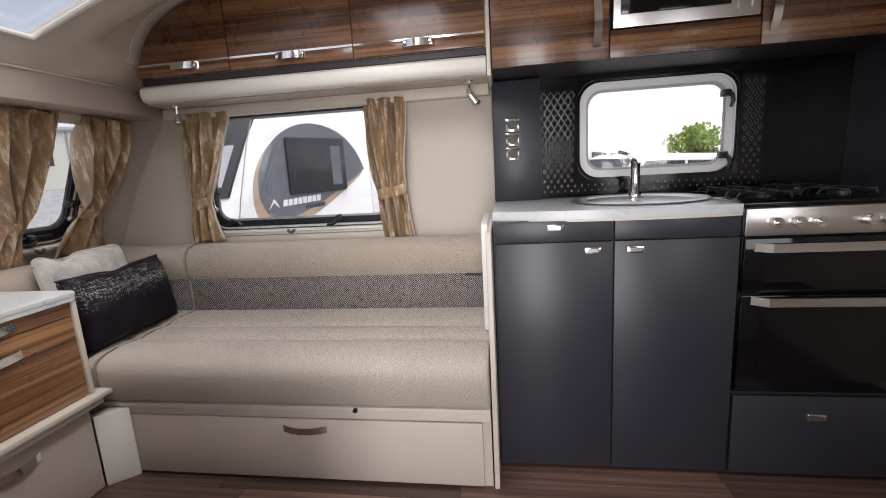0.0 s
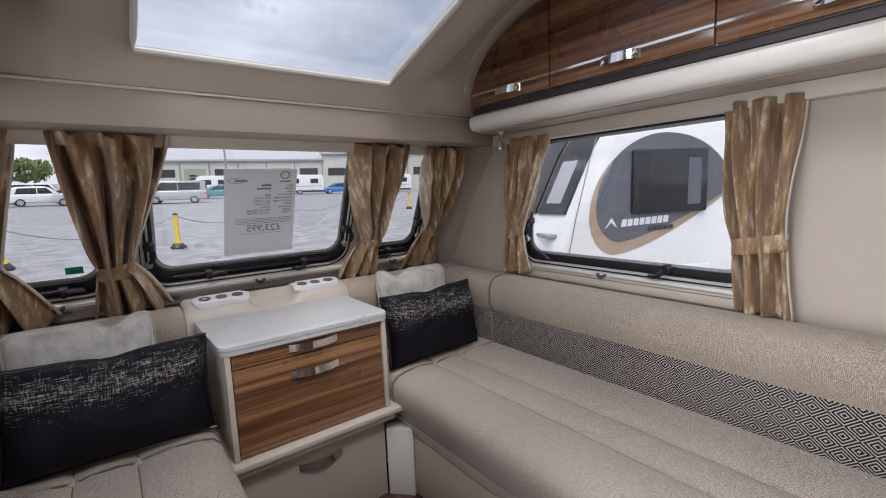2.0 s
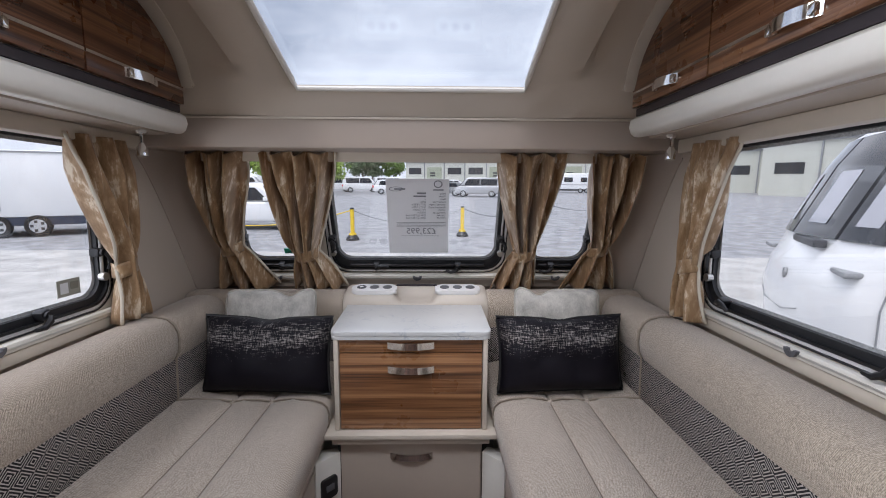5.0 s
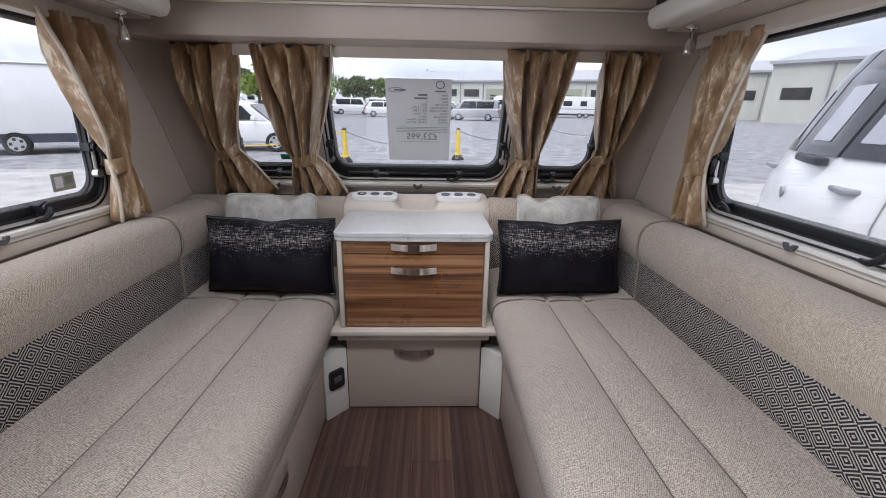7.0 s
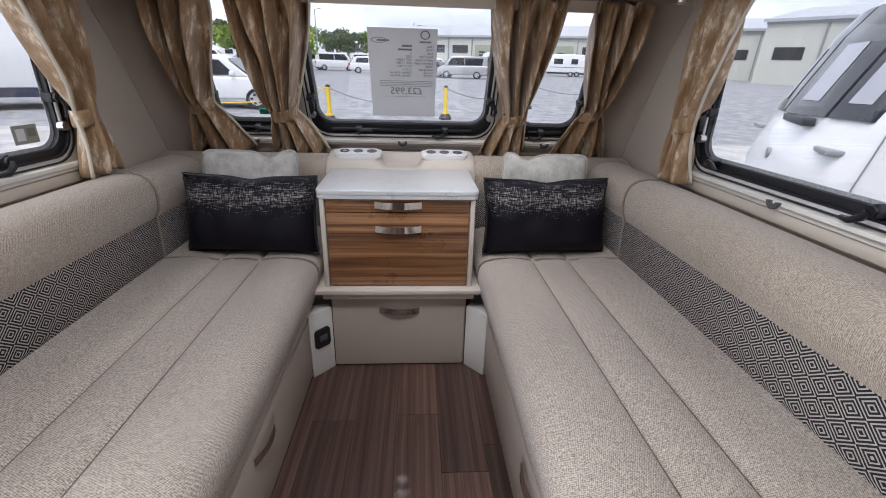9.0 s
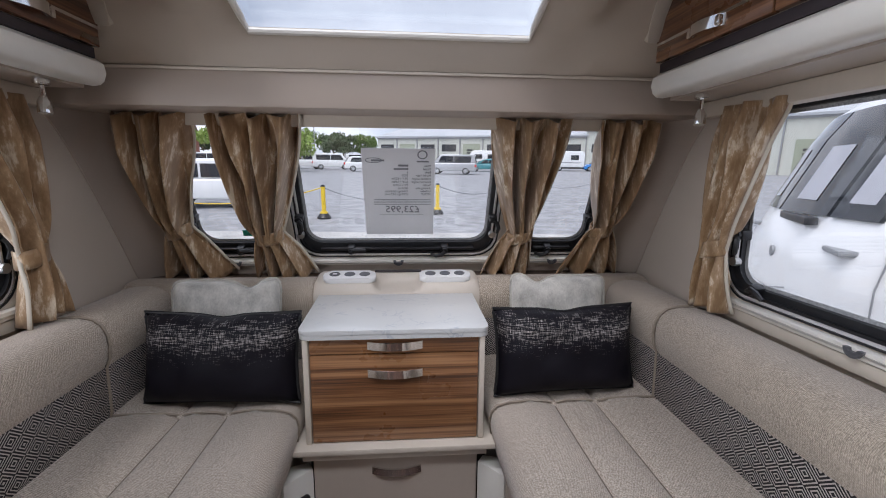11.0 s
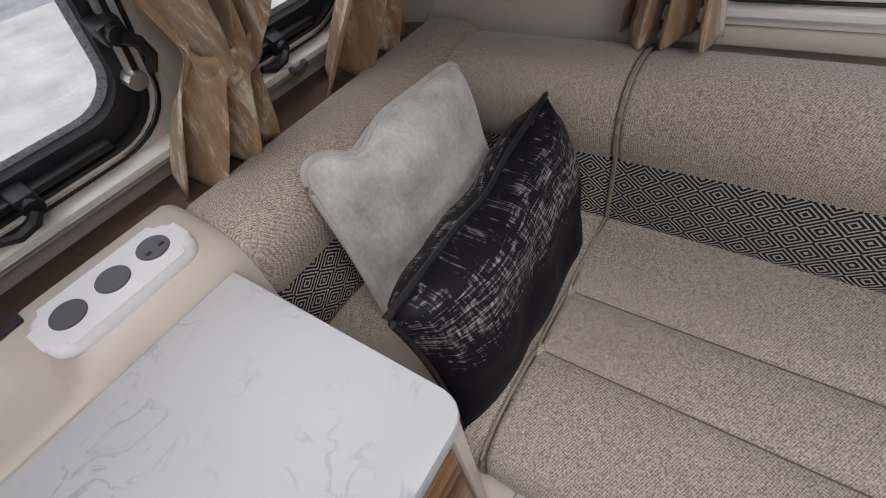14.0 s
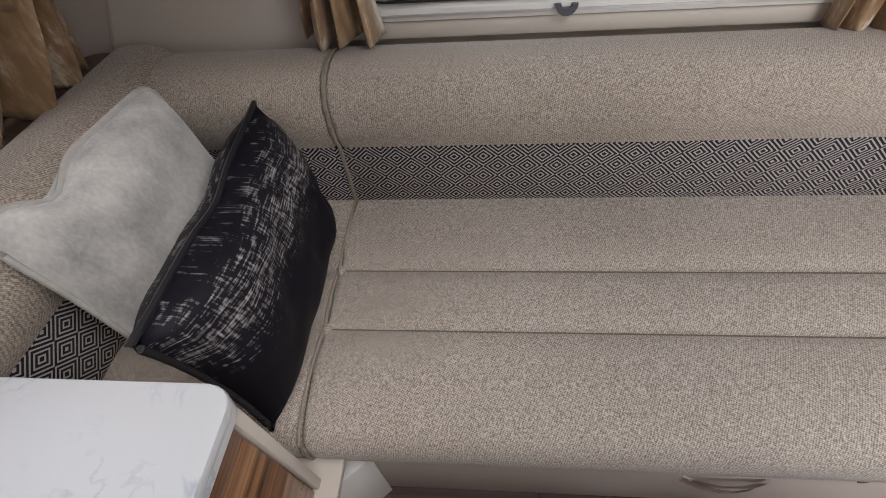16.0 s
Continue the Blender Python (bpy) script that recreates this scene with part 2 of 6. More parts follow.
def holed(name, x0, x1, z0, z1, y0, y1, holes, mat, m, label="", outline=None):
    """A wall in its own frame (x along, z up, y through) with rectangular holes, set at the pose m."""
    xs = sorted({x0, x1, *[h[0] for h in holes], *[h[1] for h in holes]})
    zs = sorted({z0, z1, *[h[2] for h in holes], *[h[3] for h in holes]})
    solid = {}
    for i in range(len(xs) - 1):
        for j in range(len(zs) - 1):
            cx, cz = (xs[i] + xs[i + 1]) / 2, (zs[j] + zs[j + 1]) / 2
            solid[i, j] = not any(h[0] < cx < h[1] and h[2] < cz < h[3] for h in holes)
    bm = bmesh.new()
    vert = {}

    def v(i, j, y):
        if (i, j, y) not in vert:
            vert[i, j, y] = bm.verts.new((xs[i], y, zs[j]))
        return vert[i, j, y]

    for (i, j), s in solid.items():
        if not s:
            continue
        for y in (y0, y1):
            bm.faces.new((v(i, j, y), v(i + 1, j, y), v(i + 1, j + 1, y), v(i, j + 1, y)))
        for di, dj, a, b in ((-1, 0, (i, j), (i, j + 1)), (1, 0, (i + 1, j), (i + 1, j + 1)), (0, -1, (i, j), (i + 1, j)), (0, 1, (i, j + 1), (i + 1, j + 1))):
            if not solid.get((i + di, j + dj)):
                bm.faces.new((v(*a, y0), v(*b, y0), v(*b, y1), v(*a, y1)))
    moved(bm, m)
    if m is not WALL_F and y0 == 0.0:
        # side walls end where the sloping front wall stands
        bmesh.ops.bisect_plane(bm, geom=bm.verts[:] + bm.edges[:] + bm.faces[:], plane_co=(0, 0.684, 0.889), plane_no=(0, 1, SLOPE), clear_outer=True)
    ob = part(name, bm, mat, None, label, smooth=False)
    return tagged(ob, label or name.replace("_", " "), "wall", kind="structure")


def writing(name, text, size, m, mat, parent, depth=0.001, align="LEFT"):
    """Letters as a mesh, in the x-y plane of the pose m."""
    cu = bpy.data.curves.new(name, "FONT")
    cu.body, cu.size, cu.extrude, cu.align_x = text, size, depth, align
    cu.resolution_u = 3
    tmp = bpy.data.objects.new(name, cu)
    scene.collection.objects.link(tmp)
    me = bpy.data.meshes.new_from_object(tmp)
    bpy.data.objects.remove(tmp)
    bm = bmesh.new()
    bm.from_mesh(me)
    bpy.data.meshes.remove(me)
    moved(bm, m)
    return part(name, bm, mat, parent, smooth=False)


# ---- materials ----
M_WALL = material("wall_board", (0.60, 0.525, 0.45), 0.6, spread=0.05, scale=3, bump=0.12, bump_scale=300)
M_CEIL = material("ceiling_lining", (0.56, 0.485, 0.405), 0.65, spread=0.05, scale=4, bump=0.15, bump_scale=350)
M_TRIM = material("cream_trim", (0.66, 0.59, 0.50), 0.45, spread=0.04, scale=6)
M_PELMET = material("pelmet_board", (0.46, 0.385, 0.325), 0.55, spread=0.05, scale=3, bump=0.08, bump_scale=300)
M_RAIL = material("cream_rail", (0.78, 0.75, 0.69), 0.35, spread=0.04, scale=5)
M_BENCH = material("bench_board", (0.50, 0.43, 0.37), 0.42, spread=0.04, scale=5)
M_LEDGE = material("ledge_laminate", (0.57, 0.51, 0.44), 0.4, spread=0.05, scale=6)
M_WOODY = wood("walnut_along_y", "y", (0.044, 0.016, 0.008), (0.125, 0.050, 0.023), (0.27, 0.130, 0.062))
M_WOODX = wood("walnut_along_x", "x", (0.066, 0.027, 0.012), (0.19, 0.083, 0.035), (0.36, 0.185, 0.085))
# near-black tone: the shade of gaps and undersides is put into the colour
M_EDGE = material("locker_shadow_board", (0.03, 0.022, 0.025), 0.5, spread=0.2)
M_SEAT = weave("seat_weave", (0.20, 0.16, 0.125), (0.67, 0.59, 0.505), 0.0056, bump=0.6)
M_BACK = weave("back_weave", (0.20, 0.16, 0.122), (0.65, 0.555, 0.455), 0.0052, bump=0.6)
M_BANDY = diamonds("diamond_band_y", "Y", (0.008, 0.007, 0.009), (0.46, 0.42, 0.40), 0.064, 0.056, 6)
M_BANDX = diamonds("diamond_band_x", "X", (0.008, 0.007, 0.009), (0.46, 0.42, 0.40), 0.064, 0.056, 6)
M_SEAM = material("seam_thread", (0.30, 0.25, 0.20), 0.9, spread=0.2, scale=200)
M_STITCH = material("channel_stitch", (0.17, 0.135, 0.11), 0.95, spread=0.3, scale=300)
M_VELVET = material("pale_velvet", (0.49, 0.47, 0.43), 0.7, spread=0.42, scale=18, stretch=(1, 1, 0.6), bump=0.35, bump_scale=160, sheen=0.6)
M_PIPING = material("velvet_piping", (0.45, 0.43, 0.385), 0.8, spread=0.1, scale=60)
M_WHITE = material("white_plastic", (0.80, 0.79, 0.78), 0.35, spread=0.03, scale=5)
M_PANEL = material("white_corner_panel", (0.74, 0.72, 0.67), 0.45, spread=0.03, scale=5)
M_CHROME = material("chrome", (0.82, 0.81, 0.80), 0.09, 1.0, spread=0.03)
M_STEEL = material("brushed_steel", (0.62, 0.60, 0.58), 0.3, 1.0, spread=0.08, scale=3, stretch=(40, 1, 40))
M_ALU = material("aluminium_rail", (0.66, 0.65, 0.63), 0.35, 0.85, spread=0.05)
M_BLACK = material("black_plastic", (0.012, 0.012, 0.014), 0.4, spread=0.2, scale=20)
M_RUBBER = material("rubber_seal", (0.016, 0.017, 0.02), 0.5, spread=0.2, scale=20)
M_SOCKET = material("grey_socket_disc", (0.10, 0.10, 0.11), 0.4, spread=0.1)
M_KITCHEN = material("anthracite_laminate", (0.026, 0.027, 0.036), 0.36, spread=0.10, scale=2.5, bump=0.05, bump_scale=500)
M_GLOSS = material("black_gloss", (0.004, 0.004, 0.005), 0.12, spread=0.1)
M_OVEN = material("oven_black_glass", (0.003, 0.003, 0.004), 0.07, spread=0.1)
M_GLASS = glass("window_acrylic")
M_ROOFGLASS = glass("tinted_roof_acrylic", (0.80, 0.82, 0.84))
M_FRIT = material("dotted_pane_border", (0.42, 0.43, 0.44), 0.5, spread=0.5, scale=220, bump=0.2, bump_scale=400)
M_CARGLASS = material("dark_car_glass", (0.02, 0.024, 0.03), 0.08, spread=0.2)
M_SHEET = material("printed_sheet", (0.76, 0.77, 0.80), 0.7, spread=0.03)
M_INK = material("grey_print", (0.22, 0.23, 0.26), 0.7, spread=0.1)
M_PAINT = material("white_gelcoat", (0.80, 0.81, 0.81), 0.22, spread=0.03, scale=2, coat=0.4)
M_YELLOW = material("yellow_post", (0.75, 0.52, 0.03), 0.5, spread=0.12, scale=6)
M_TYRE = material("tyre_rubber", (0.02, 0.02, 0.021), 0.8, spread=0.2, scale=20)
M_FLOORGAP = material("floor_joint", (0.04, 0.026, 0.018), 0.7)


def marble():
    m = material("white_marble_laminate", (0.72, 0.72, 0.70), 0.3, spread=0.03, scale=5, coat=0.15)
    n, l = m.node_tree.nodes, m.node_tree.links
    b = n["Principled BSDF"]
    tc = n.new("ShaderNodeTexCoord")
    a = n.new("ShaderNodeTexNoise")
    a.inputs["Scale"].default_value, a.inputs["Detail"].default_value, a.inputs["Distortion"].default_value = 10, 8, 1.6
    c = n.new("ShaderNodeTexNoise")
    c.inputs["Scale"].default_value, c.inputs["Detail"].default_value = 11, 6
    l.new(tc.outputs["Object"], a.inputs["Vector"]); l.new(tc.outputs["Object"], c.inputs["Vector"])
    s = n.new("ShaderNodeMath"); s.operation = "SUBTRACT"; s.inputs[1].default_value = 0.5
    ab = n.new("ShaderNodeMath"); ab.operation = "ABSOLUTE"
    l.new(a.outputs["Fac"], s.inputs[0]); l.new(s.outputs[0], ab.inputs[0])
    r = n.new("ShaderNodeValToRGB")
    r.color_ramp.elements[0].position, r.color_ramp.elements[0].color = 0.0, (1, 1, 1, 1)
    r.color_ramp.elements[1].position, r.color_ramp.elements[1].color = 0.03, (0, 0, 0, 1)
    l.new(ab.outputs[0], r.inputs[0])
    r2 = n.new("ShaderNodeValToRGB")
    r2.color_ramp.elements[0].position, r2.color_ramp.elements[1].position = 0.46, 0.62
    l.new(c.outputs["Fac"], r2.inputs[0])
    mu = n.new("ShaderNodeMath"); mu.operation = "MULTIPLY"
    l.new(r.outputs[0], mu.inputs[0]); l.new(r2.outputs[0], mu.inputs[1])
    mx = n.new("ShaderNodeMixRGB")
    mx.inputs[1].default_value, mx.inputs[2].default_value = (0.60, 0.612, 0.617, 1), (0.42, 0.45, 0.50, 1)
    l.new(mu.outputs[0], mx.inputs[0]); l.new(mx.outputs[0], b.inputs["Base Color"])
    return m


def curtain_cloth():
    """Gold satin with a worn, brushed pale pattern."""
    m = material("gold_curtain", (0.40, 0.26, 0.13), 0.45, sheen=0.3)
    n, l = m.node_tree.nodes, m.node_tree.links
    b = n["Principled BSDF"]
    tc, mp = n.new("ShaderNodeTexCoord"), n.new("ShaderNodeMapping")
    mp.inputs["Scale"].default_value = (1, 1, 0.30)
    l.new(tc.outputs["Object"], mp.inputs[0])
    a = n.new("ShaderNodeTexNoise")
    a.inputs["Scale"].default_value, a.inputs["Detail"].default_value, a.inputs["Roughness"].default_value = 24, 10, 0.70
    l.new(mp.outputs[0], a.inputs["Vector"])
    r = n.new("ShaderNodeValToRGB")
    e = r.color_ramp.elements
    e[0].position, e[0].color = 0.42, (0.31, 0.185, 0.090, 1)
    e[1].position, e[1].color = 0.62, (0.80, 0.68, 0.52, 1)
    k = e.new(0.54)
    k.color = (0.46, 0.30, 0.165, 1)
    l.new(a.outputs["Fac"], r.inputs[0]); l.new(r.outputs[0], b.inputs["Base Color"])
    # daylight shines through the thin cloth
    tl, mx = n.new("ShaderNodeBsdfTranslucent"), n.new("ShaderNodeMixShader")
    mx.inputs[0].default_value = 0.12
    l.new(r.outputs[0], tl.inputs["Color"]); l.new(b.outputs[0], mx.inputs[1]); l.new(tl.outputs[0], mx.inputs[2])
    l.new(mx.outputs[0], n["Material Output"].inputs[0])
    return m


def brocade():
    """Black cushion cloth with broken silver bars."""
    m = material("black_silver_brocade", (0.02, 0.018, 0.026), 0.6)
    n, l = m.node_tree.nodes, m.node_tree.links
    b = n["Principled BSDF"]
    tc = n.new("ShaderNodeTexCoord")

    def noisy(scale, stretch):
        mp, q = n.new("ShaderNodeMapping"), n.new("ShaderNodeTexNoise")
        mp.inputs["Scale"].default_value = stretch
        q.inputs["Scale"].default_value, q.inputs["Detail"].default_value = scale, 4
        l.new(tc.outputs["Generated"], mp.inputs[0]); l.new(mp.outputs[0], q.inputs["Vector"])
        return q.outputs["Fac"]

    bars = noisy(10, (1.6, 0.2, 13))
    rods = noisy(14, (10, 0.2, 1.4))
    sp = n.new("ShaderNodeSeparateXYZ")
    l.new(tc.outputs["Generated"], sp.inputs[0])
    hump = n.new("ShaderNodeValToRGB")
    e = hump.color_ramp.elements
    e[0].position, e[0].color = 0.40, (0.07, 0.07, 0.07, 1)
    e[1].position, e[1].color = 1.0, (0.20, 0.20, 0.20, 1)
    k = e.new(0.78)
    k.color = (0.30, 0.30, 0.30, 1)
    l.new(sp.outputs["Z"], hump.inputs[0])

    def calc(op, a, c):
        q = n.new("ShaderNodeMath")
        q.operation = op
        l.new(a, q.inputs[0])
        if isinstance(c, float):
            q.inputs[1].default_value = c
        else:
            l.new(c, q.inputs[1])
        return q.outputs[0]

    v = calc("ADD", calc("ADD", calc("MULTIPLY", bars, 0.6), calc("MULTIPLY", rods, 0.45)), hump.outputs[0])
    r = n.new("ShaderNodeValToRGB")
    r.color_ramp.elements[0].position, r.color_ramp.elements[0].color = 0.79, (0.006, 0.005, 0.009, 1)
    r.color_ramp.elements[1].position, r.color_ramp.elements[1].color = 1.02, (0.44, 0.41, 0.40, 1)
    l.new(v, r.inputs[0]); l.new(r.outputs[0], b.inputs["Base Color"])
    b.inputs["Specular IOR Level"].default_value = 0.2
    return m


M_MARBLE, M_CURTAIN, M_BROCADE = marble(), curtain_cloth(), brocade()

# ---- poses of the walls: x along the wall, y outwards, z up the wall ----
WALL_R = Matrix(((0, 1, 0, 1.09), (-1, 0, 0, 0), (0, 0, 1, 0), (0, 0, 0, 1)))
WALL_L = Matrix(((0, -1, 0, -1.09), (1, 0, 0, 0), (0, 0, 1, 0), (0, 0, 0, 1)))
SLOPE = 0.45
SL = math.hypot(1, SLOPE)
WALL_F = Matrix(((1, 0, 0, 0), (0, 1 / SL, -SLOPE / SL, 0.662), (0, SLOPE / SL, 1 / SL, 0.889), (0, 0, 0, 1))) @ Matrix.Scale(1.037, 4)
EL_Y, EL_Z, EL_RY, EL_RZ = -0.55, 1.66, 0.60, 0.30


def roof_arc(a, grow=0.0):
    """A point (y, z) of the roof's front curve; a in degrees, 0 at the front."""
    return EL_Y + (EL_RY + grow) * math.cos(radians(a)), EL_Z + (EL_RZ + grow) * math.sin(radians(a))


# ---- shell of the caravan ----
floor = tagged(part("floor", box(-1.09, 1.09, -3.2, 1.0, -0.06, -0.004), M_FLOORGAP, smooth=False), "wood-look vinyl floor of the caravan", "floor", kind="structure")
holed("wall_right", -1.05, 3.2, -0.06, 2.0, 0.0, 0.035, [(-0.015, 1.0, 0.885, 1.495), (1.865, 2.545, 1.045, 1.49)], M_WALL, WALL_R, "beige caravan wall board with windows")
# the rearmost hole is unseen, added to let the rear fill lamp in
holed("wall_left", -3.2, 1.05, -0.06, 2.0, 0.0, 0.035, [(-1.0, 0.015, 0.885, 1.495), (-1.88, -1.18, -0.06, 1.86), (-3.05, -2.45, 0.9, 1.5)], M_WALL, WALL_L, "beige caravan wall board with door opening")
holed("wall_front", -1.05, 1.05, -0.85, 0.80, 0.0, 0.04, [(-0.43, 0.43, 0.005, 0.66), (0.50, 0.865, 0.005, 0.66), (-0.865, -0.50, 0.005, 0.66)], M_WALL, WALL_F, "sloping beige front wall with three windows")
tagged(part("wall_rear", box(-1.09, 1.09, -3.24, -3.2, -0.06, 2.0), M_WALL, smooth=False), "plain beige rear partition", "wall", kind="structure")


def roof_mid(y):
    """Height of the flatter middle of the roof, in which the roof window lies."""
    return min(1.957, 1.672 + 0.340 * (0.105 - y))


def ceiling():
    """One lining: a lip above the pelmet, the front curve with the roof window's hole, the flat roof."""
    rows = [(0.40, 1.572, 1.572), (0.24, 1.575, 1.575), (0.165, 1.59, 1.588), (0.105, 1.63, 1.672)]
    rows += [(y, z, min(z + 0.02, roof_mid(y)) if y > 0.0 else roof_mid(y)) for y, z in (roof_arc(a) for a in (6, 12, 18, 24, 30, 36, 42, 48, 54, 60, 66, 72, 78, 84, 90))]
    rows += [(-0.72, 1.96, 1.957), (-1.2, 1.96, 1.96), (-2.2, 1.96, 1.96), (-3.2, 1.96, 1.96)]
    n0, n1 = 3, 19
    xs = [-1.09, -0.80, -0.70, -0.645, -0.60, -0.55, -0.425, 0.425, 0.55, 0.60, 0.645, 0.70, 0.80, 1.09]
    mid = [0, 0, 0, 0.06, 0.85, 1, 1, 1, 1, 0.85, 0.06, 0, 0, 0]
    bm = bmesh.new()
    g = [[bm.verts.new((x, y, zs + (zm - zs) * k)) for x, k in zip(xs, mid)] for y, zs, zm in rows]
    for j in range(len(rows) - 1):
        for i in range(len(xs) - 1):
            if i == 6 and n0 <= j < n1:
                continue
            bm.faces.new((g[j][i], g[j][i + 1], g[j + 1][i + 1], g[j + 1][i]))
    ob = part("ceiling", bm, M_CEIL)
    so = ob.modifiers.new("thickness", "SOLIDIFY")
    so.thickness, so.offset = 0.03, 1.0
    tagged(ob, "curved beige ceiling lining with a roof window", "ceiling", kind="structure")
    y0, y1 = rows[n0][0], rows[n1][0]
    w = thing("window_roof", (0, y0, rows[n0][2]), "clear roof window with a pale frame", "window", kind="structure")
    edge = [(0.42, rows[j][0], rows[j][2] + 0.004) for j in range(n0, n1 + 1)]
    path = [(-0.42, *edge[0][1:]), (0, *edge[0][1:])] + edge + [(0, *edge[-1][1:])] + [(-p[0], p[1], p[2]) for p in edge[:0:-1]]
    part("window_frame", tube(path, 0.010, 8, closed=True), M_RAIL, w)
    pane = part("pane", prism([(y0 + 0.06, roof_mid(y0 + 0.06) + 0.036), (y1 - 0.06, roof_mid(y1 - 0.06) + 0.036), (y1 - 0.06, roof_mid(y1 - 0.06) + 0.040), (y0 + 0.06, roof_mid(y0 + 0.06) + 0.040)], -0.47, 0.47, "x"), M_ROOFGLASS, w, smooth=False)
    pane.visible_shadow = False


ceiling()
# invented frame round the ceiling fill lamp, with no hole behind it
rl = thing("rooflight", (0, -0.98, 1.94), "unseen white ring added on the ceiling round a fill lamp", "rooflight")
part("frame", moved(ring(round_rect(0.78, 0.62, 0.05), round_rect(0.68, 0.52, 0.04), -0.02, 0.012), Matrix.Translation((0, -0.98, 1.946)) @ Matrix.Rotation(radians(90), 4, "X")), M_WHITE, rl)


def window(name, m, x0, x1, z0, z1, label, latch=(), radius=0.085, prop=(), line=None, edge=None, foot=0.0, rubber=None):
    """A caravan window with rounded corners: lining, white frame, rubber seal, acrylic pane, latches, blind rails."""
    cx, cz, w, h = (x0 + x1) / 2, (z0 + z1) / 2, x1 - x0, z1 - z0
    at = m @ Vector((cx, 0, z0))
    ob = thing(name, at, label, "window", kind="structure")
    pm = m @ Matrix.Translation((cx, 0, cz))
    k = 6
    sq = round_rect(w + 0.03, h + 0.03, 0.003, k)
    part("lining", moved(ring(sq, round_rect(w - 0.006, h - 0.006, radius + 0.01, k), -0.003, 0.03), pm), line or M_TRIM, ob)
    part("window_frame", moved(ring(round_rect(w - 0.006, h - 0.006, radius + 0.01, k), round_rect(w - 0.034, h - 0.034, radius, k), 0.002, 0.02), pm), edge or M_WHITE, ob, "pale frame")
    part("seal", moved(ring(round_rect(w - 0.034, h - 0.034, radius, k), [(px, pz + foot / 2) for px, pz in round_rect(w - 0.09, h - 0.09 - foot, radius - 0.02, k)], 0.008, 0.024), pm), rubber or M_RUBBER, ob, "rubber seal")
    part("seal_lip", moved(ring(round_rect(w - 0.030, h - 0.030, radius, k), round_rect(w - 0.046, h - 0.046, radius - 0.006, k), -0.004, 0.010), pm), rubber or M_BLACK, ob, "raised lip of the seal")
    part("outer_lip", moved(ring(round_rect(w + 0.002, h + 0.002, radius + 0.012, k), round_rect(w - 0.006, h - 0.006, radius + 0.01, k), -0.006, 0.004), pm), M_BLACK, ob, "thin black outer edge")
    if foot:
        part("seal_rail", moved(box(-w / 2 + 0.10, w / 2 - 0.10, -0.008, 0.012, -h / 2 + 0.032, -h / 2 + 0.046, 0.004), pm), M_BLACK, ob, "black rail along the foot of the pane")
    pane = part("pane", moved(prism(round_rect(w - 0.04, h - 0.04, radius, k), 0.026, 0.029), pm), M_GLASS, ob)
    pane.visible_shadow = False
    part("inner_edge", moved(ring([(px, pz + foot / 2) for px, pz in round_rect(w - 0.088, h - 0.088 - foot, radius - 0.02, k)], [(px, pz + foot / 2) for px, pz in round_rect(w - 0.112, h - 0.112 - foot, radius - 0.022, k)], 0.0245, 0.0255), pm), M_FRIT, ob, "pale dotted border of the pane")
    for lx, lz, turn in latch:
        # a pivot block with a curved finger
        lm = pm @ Matrix.Translation((lx - cx, 0.0, lz - cz)) @ Matrix.Rotation(radians(turn), 4, "Y") @ Matrix.Scale(1.05, 4)
        bm = box(-0.014, 0.014, -0.02, 0.012, -0.016, 0.016, 0.004)
        disc((0, -0.022, 0), 0.013, 0.012, "y", 12, bm)
        tube([(0, -0.03, 0), (0.012, -0.034, 0.012), (0.035, -0.036, 0.016), (0.058, -0.032, 0.008)], [0.008, 0.009, 0.008, 0.006], 7, bm)
        part("latch", moved(bm, lm), M_BLACK, ob, "black window latch")
    for sx in prop:
        bm = tube([(sx - cx, 0.004, -h / 2 + 0.10), (sx - cx, -0.004, h / 2 - 0.07)], 0.006, 8)
        disc((sx - cx, 0.0, -h / 2 + 0.11), 0.015, 0.02, "y", 10, bm)
        part("stay", moved(bm, pm), M_ALU, ob, "aluminium window stay")
    return ob


window("window_right", WALL_R, -0.015, 1.0, 0.885, 1.495, "side window with white frame looking onto a neighbouring caravan",
       [(0.045, 1.085, 90), (0.12, 0.925, 20), (0.70, 0.925, 160), (0.945, 1.085, 90)], prop=(0.02,))
window("window_left", WALL_L, -1.0, 0.015, 0.885, 1.495, "side window with white frame above the bench",
       [(-0.045, 1.085, 90), (-0.28, 0.925, 160), (-0.80, 0.925, 20)], prop=(-0.02,))
window("window_front", WALL_F, -0.43, 0.43, 0.005, 0.66, "wide sloping front window with black seal",
       [(-0.40, 0.20, 100), (0.40, 0.20, 80), (-0.20, 0.045, 0), (0.20, 0.045, 180)], prop=(-0.405, 0.405), foot=0.02)
window("window_front_right", WALL_F, 0.50, 0.865, 0.005, 0.66, "narrow sloping front window with black seal",
       [(0.815, 0.20, 80), (0.66, 0.045, 180)], prop=(0.84,), foot=0.02)
window("window_front_left", WALL_F, -0.865, -0.50, 0.005, 0.66, "narrow sloping front window with black seal",
       [(-0.815, 0.20, 100), (-0.66, 0.045, 0), (-0.545, 0.20, 100)], prop=(-0.84,), foot=0.02)
window("window_kitchen", WALL_R, 1.865, 2.545, 1.045, 1.49, "small kitchen window with rounded white frame", [(2.485, 1.39, 90), (2.485, 1.13, 90)], line=M_GLOSS, edge=M_GLOSS, rubber=M_WHITE)


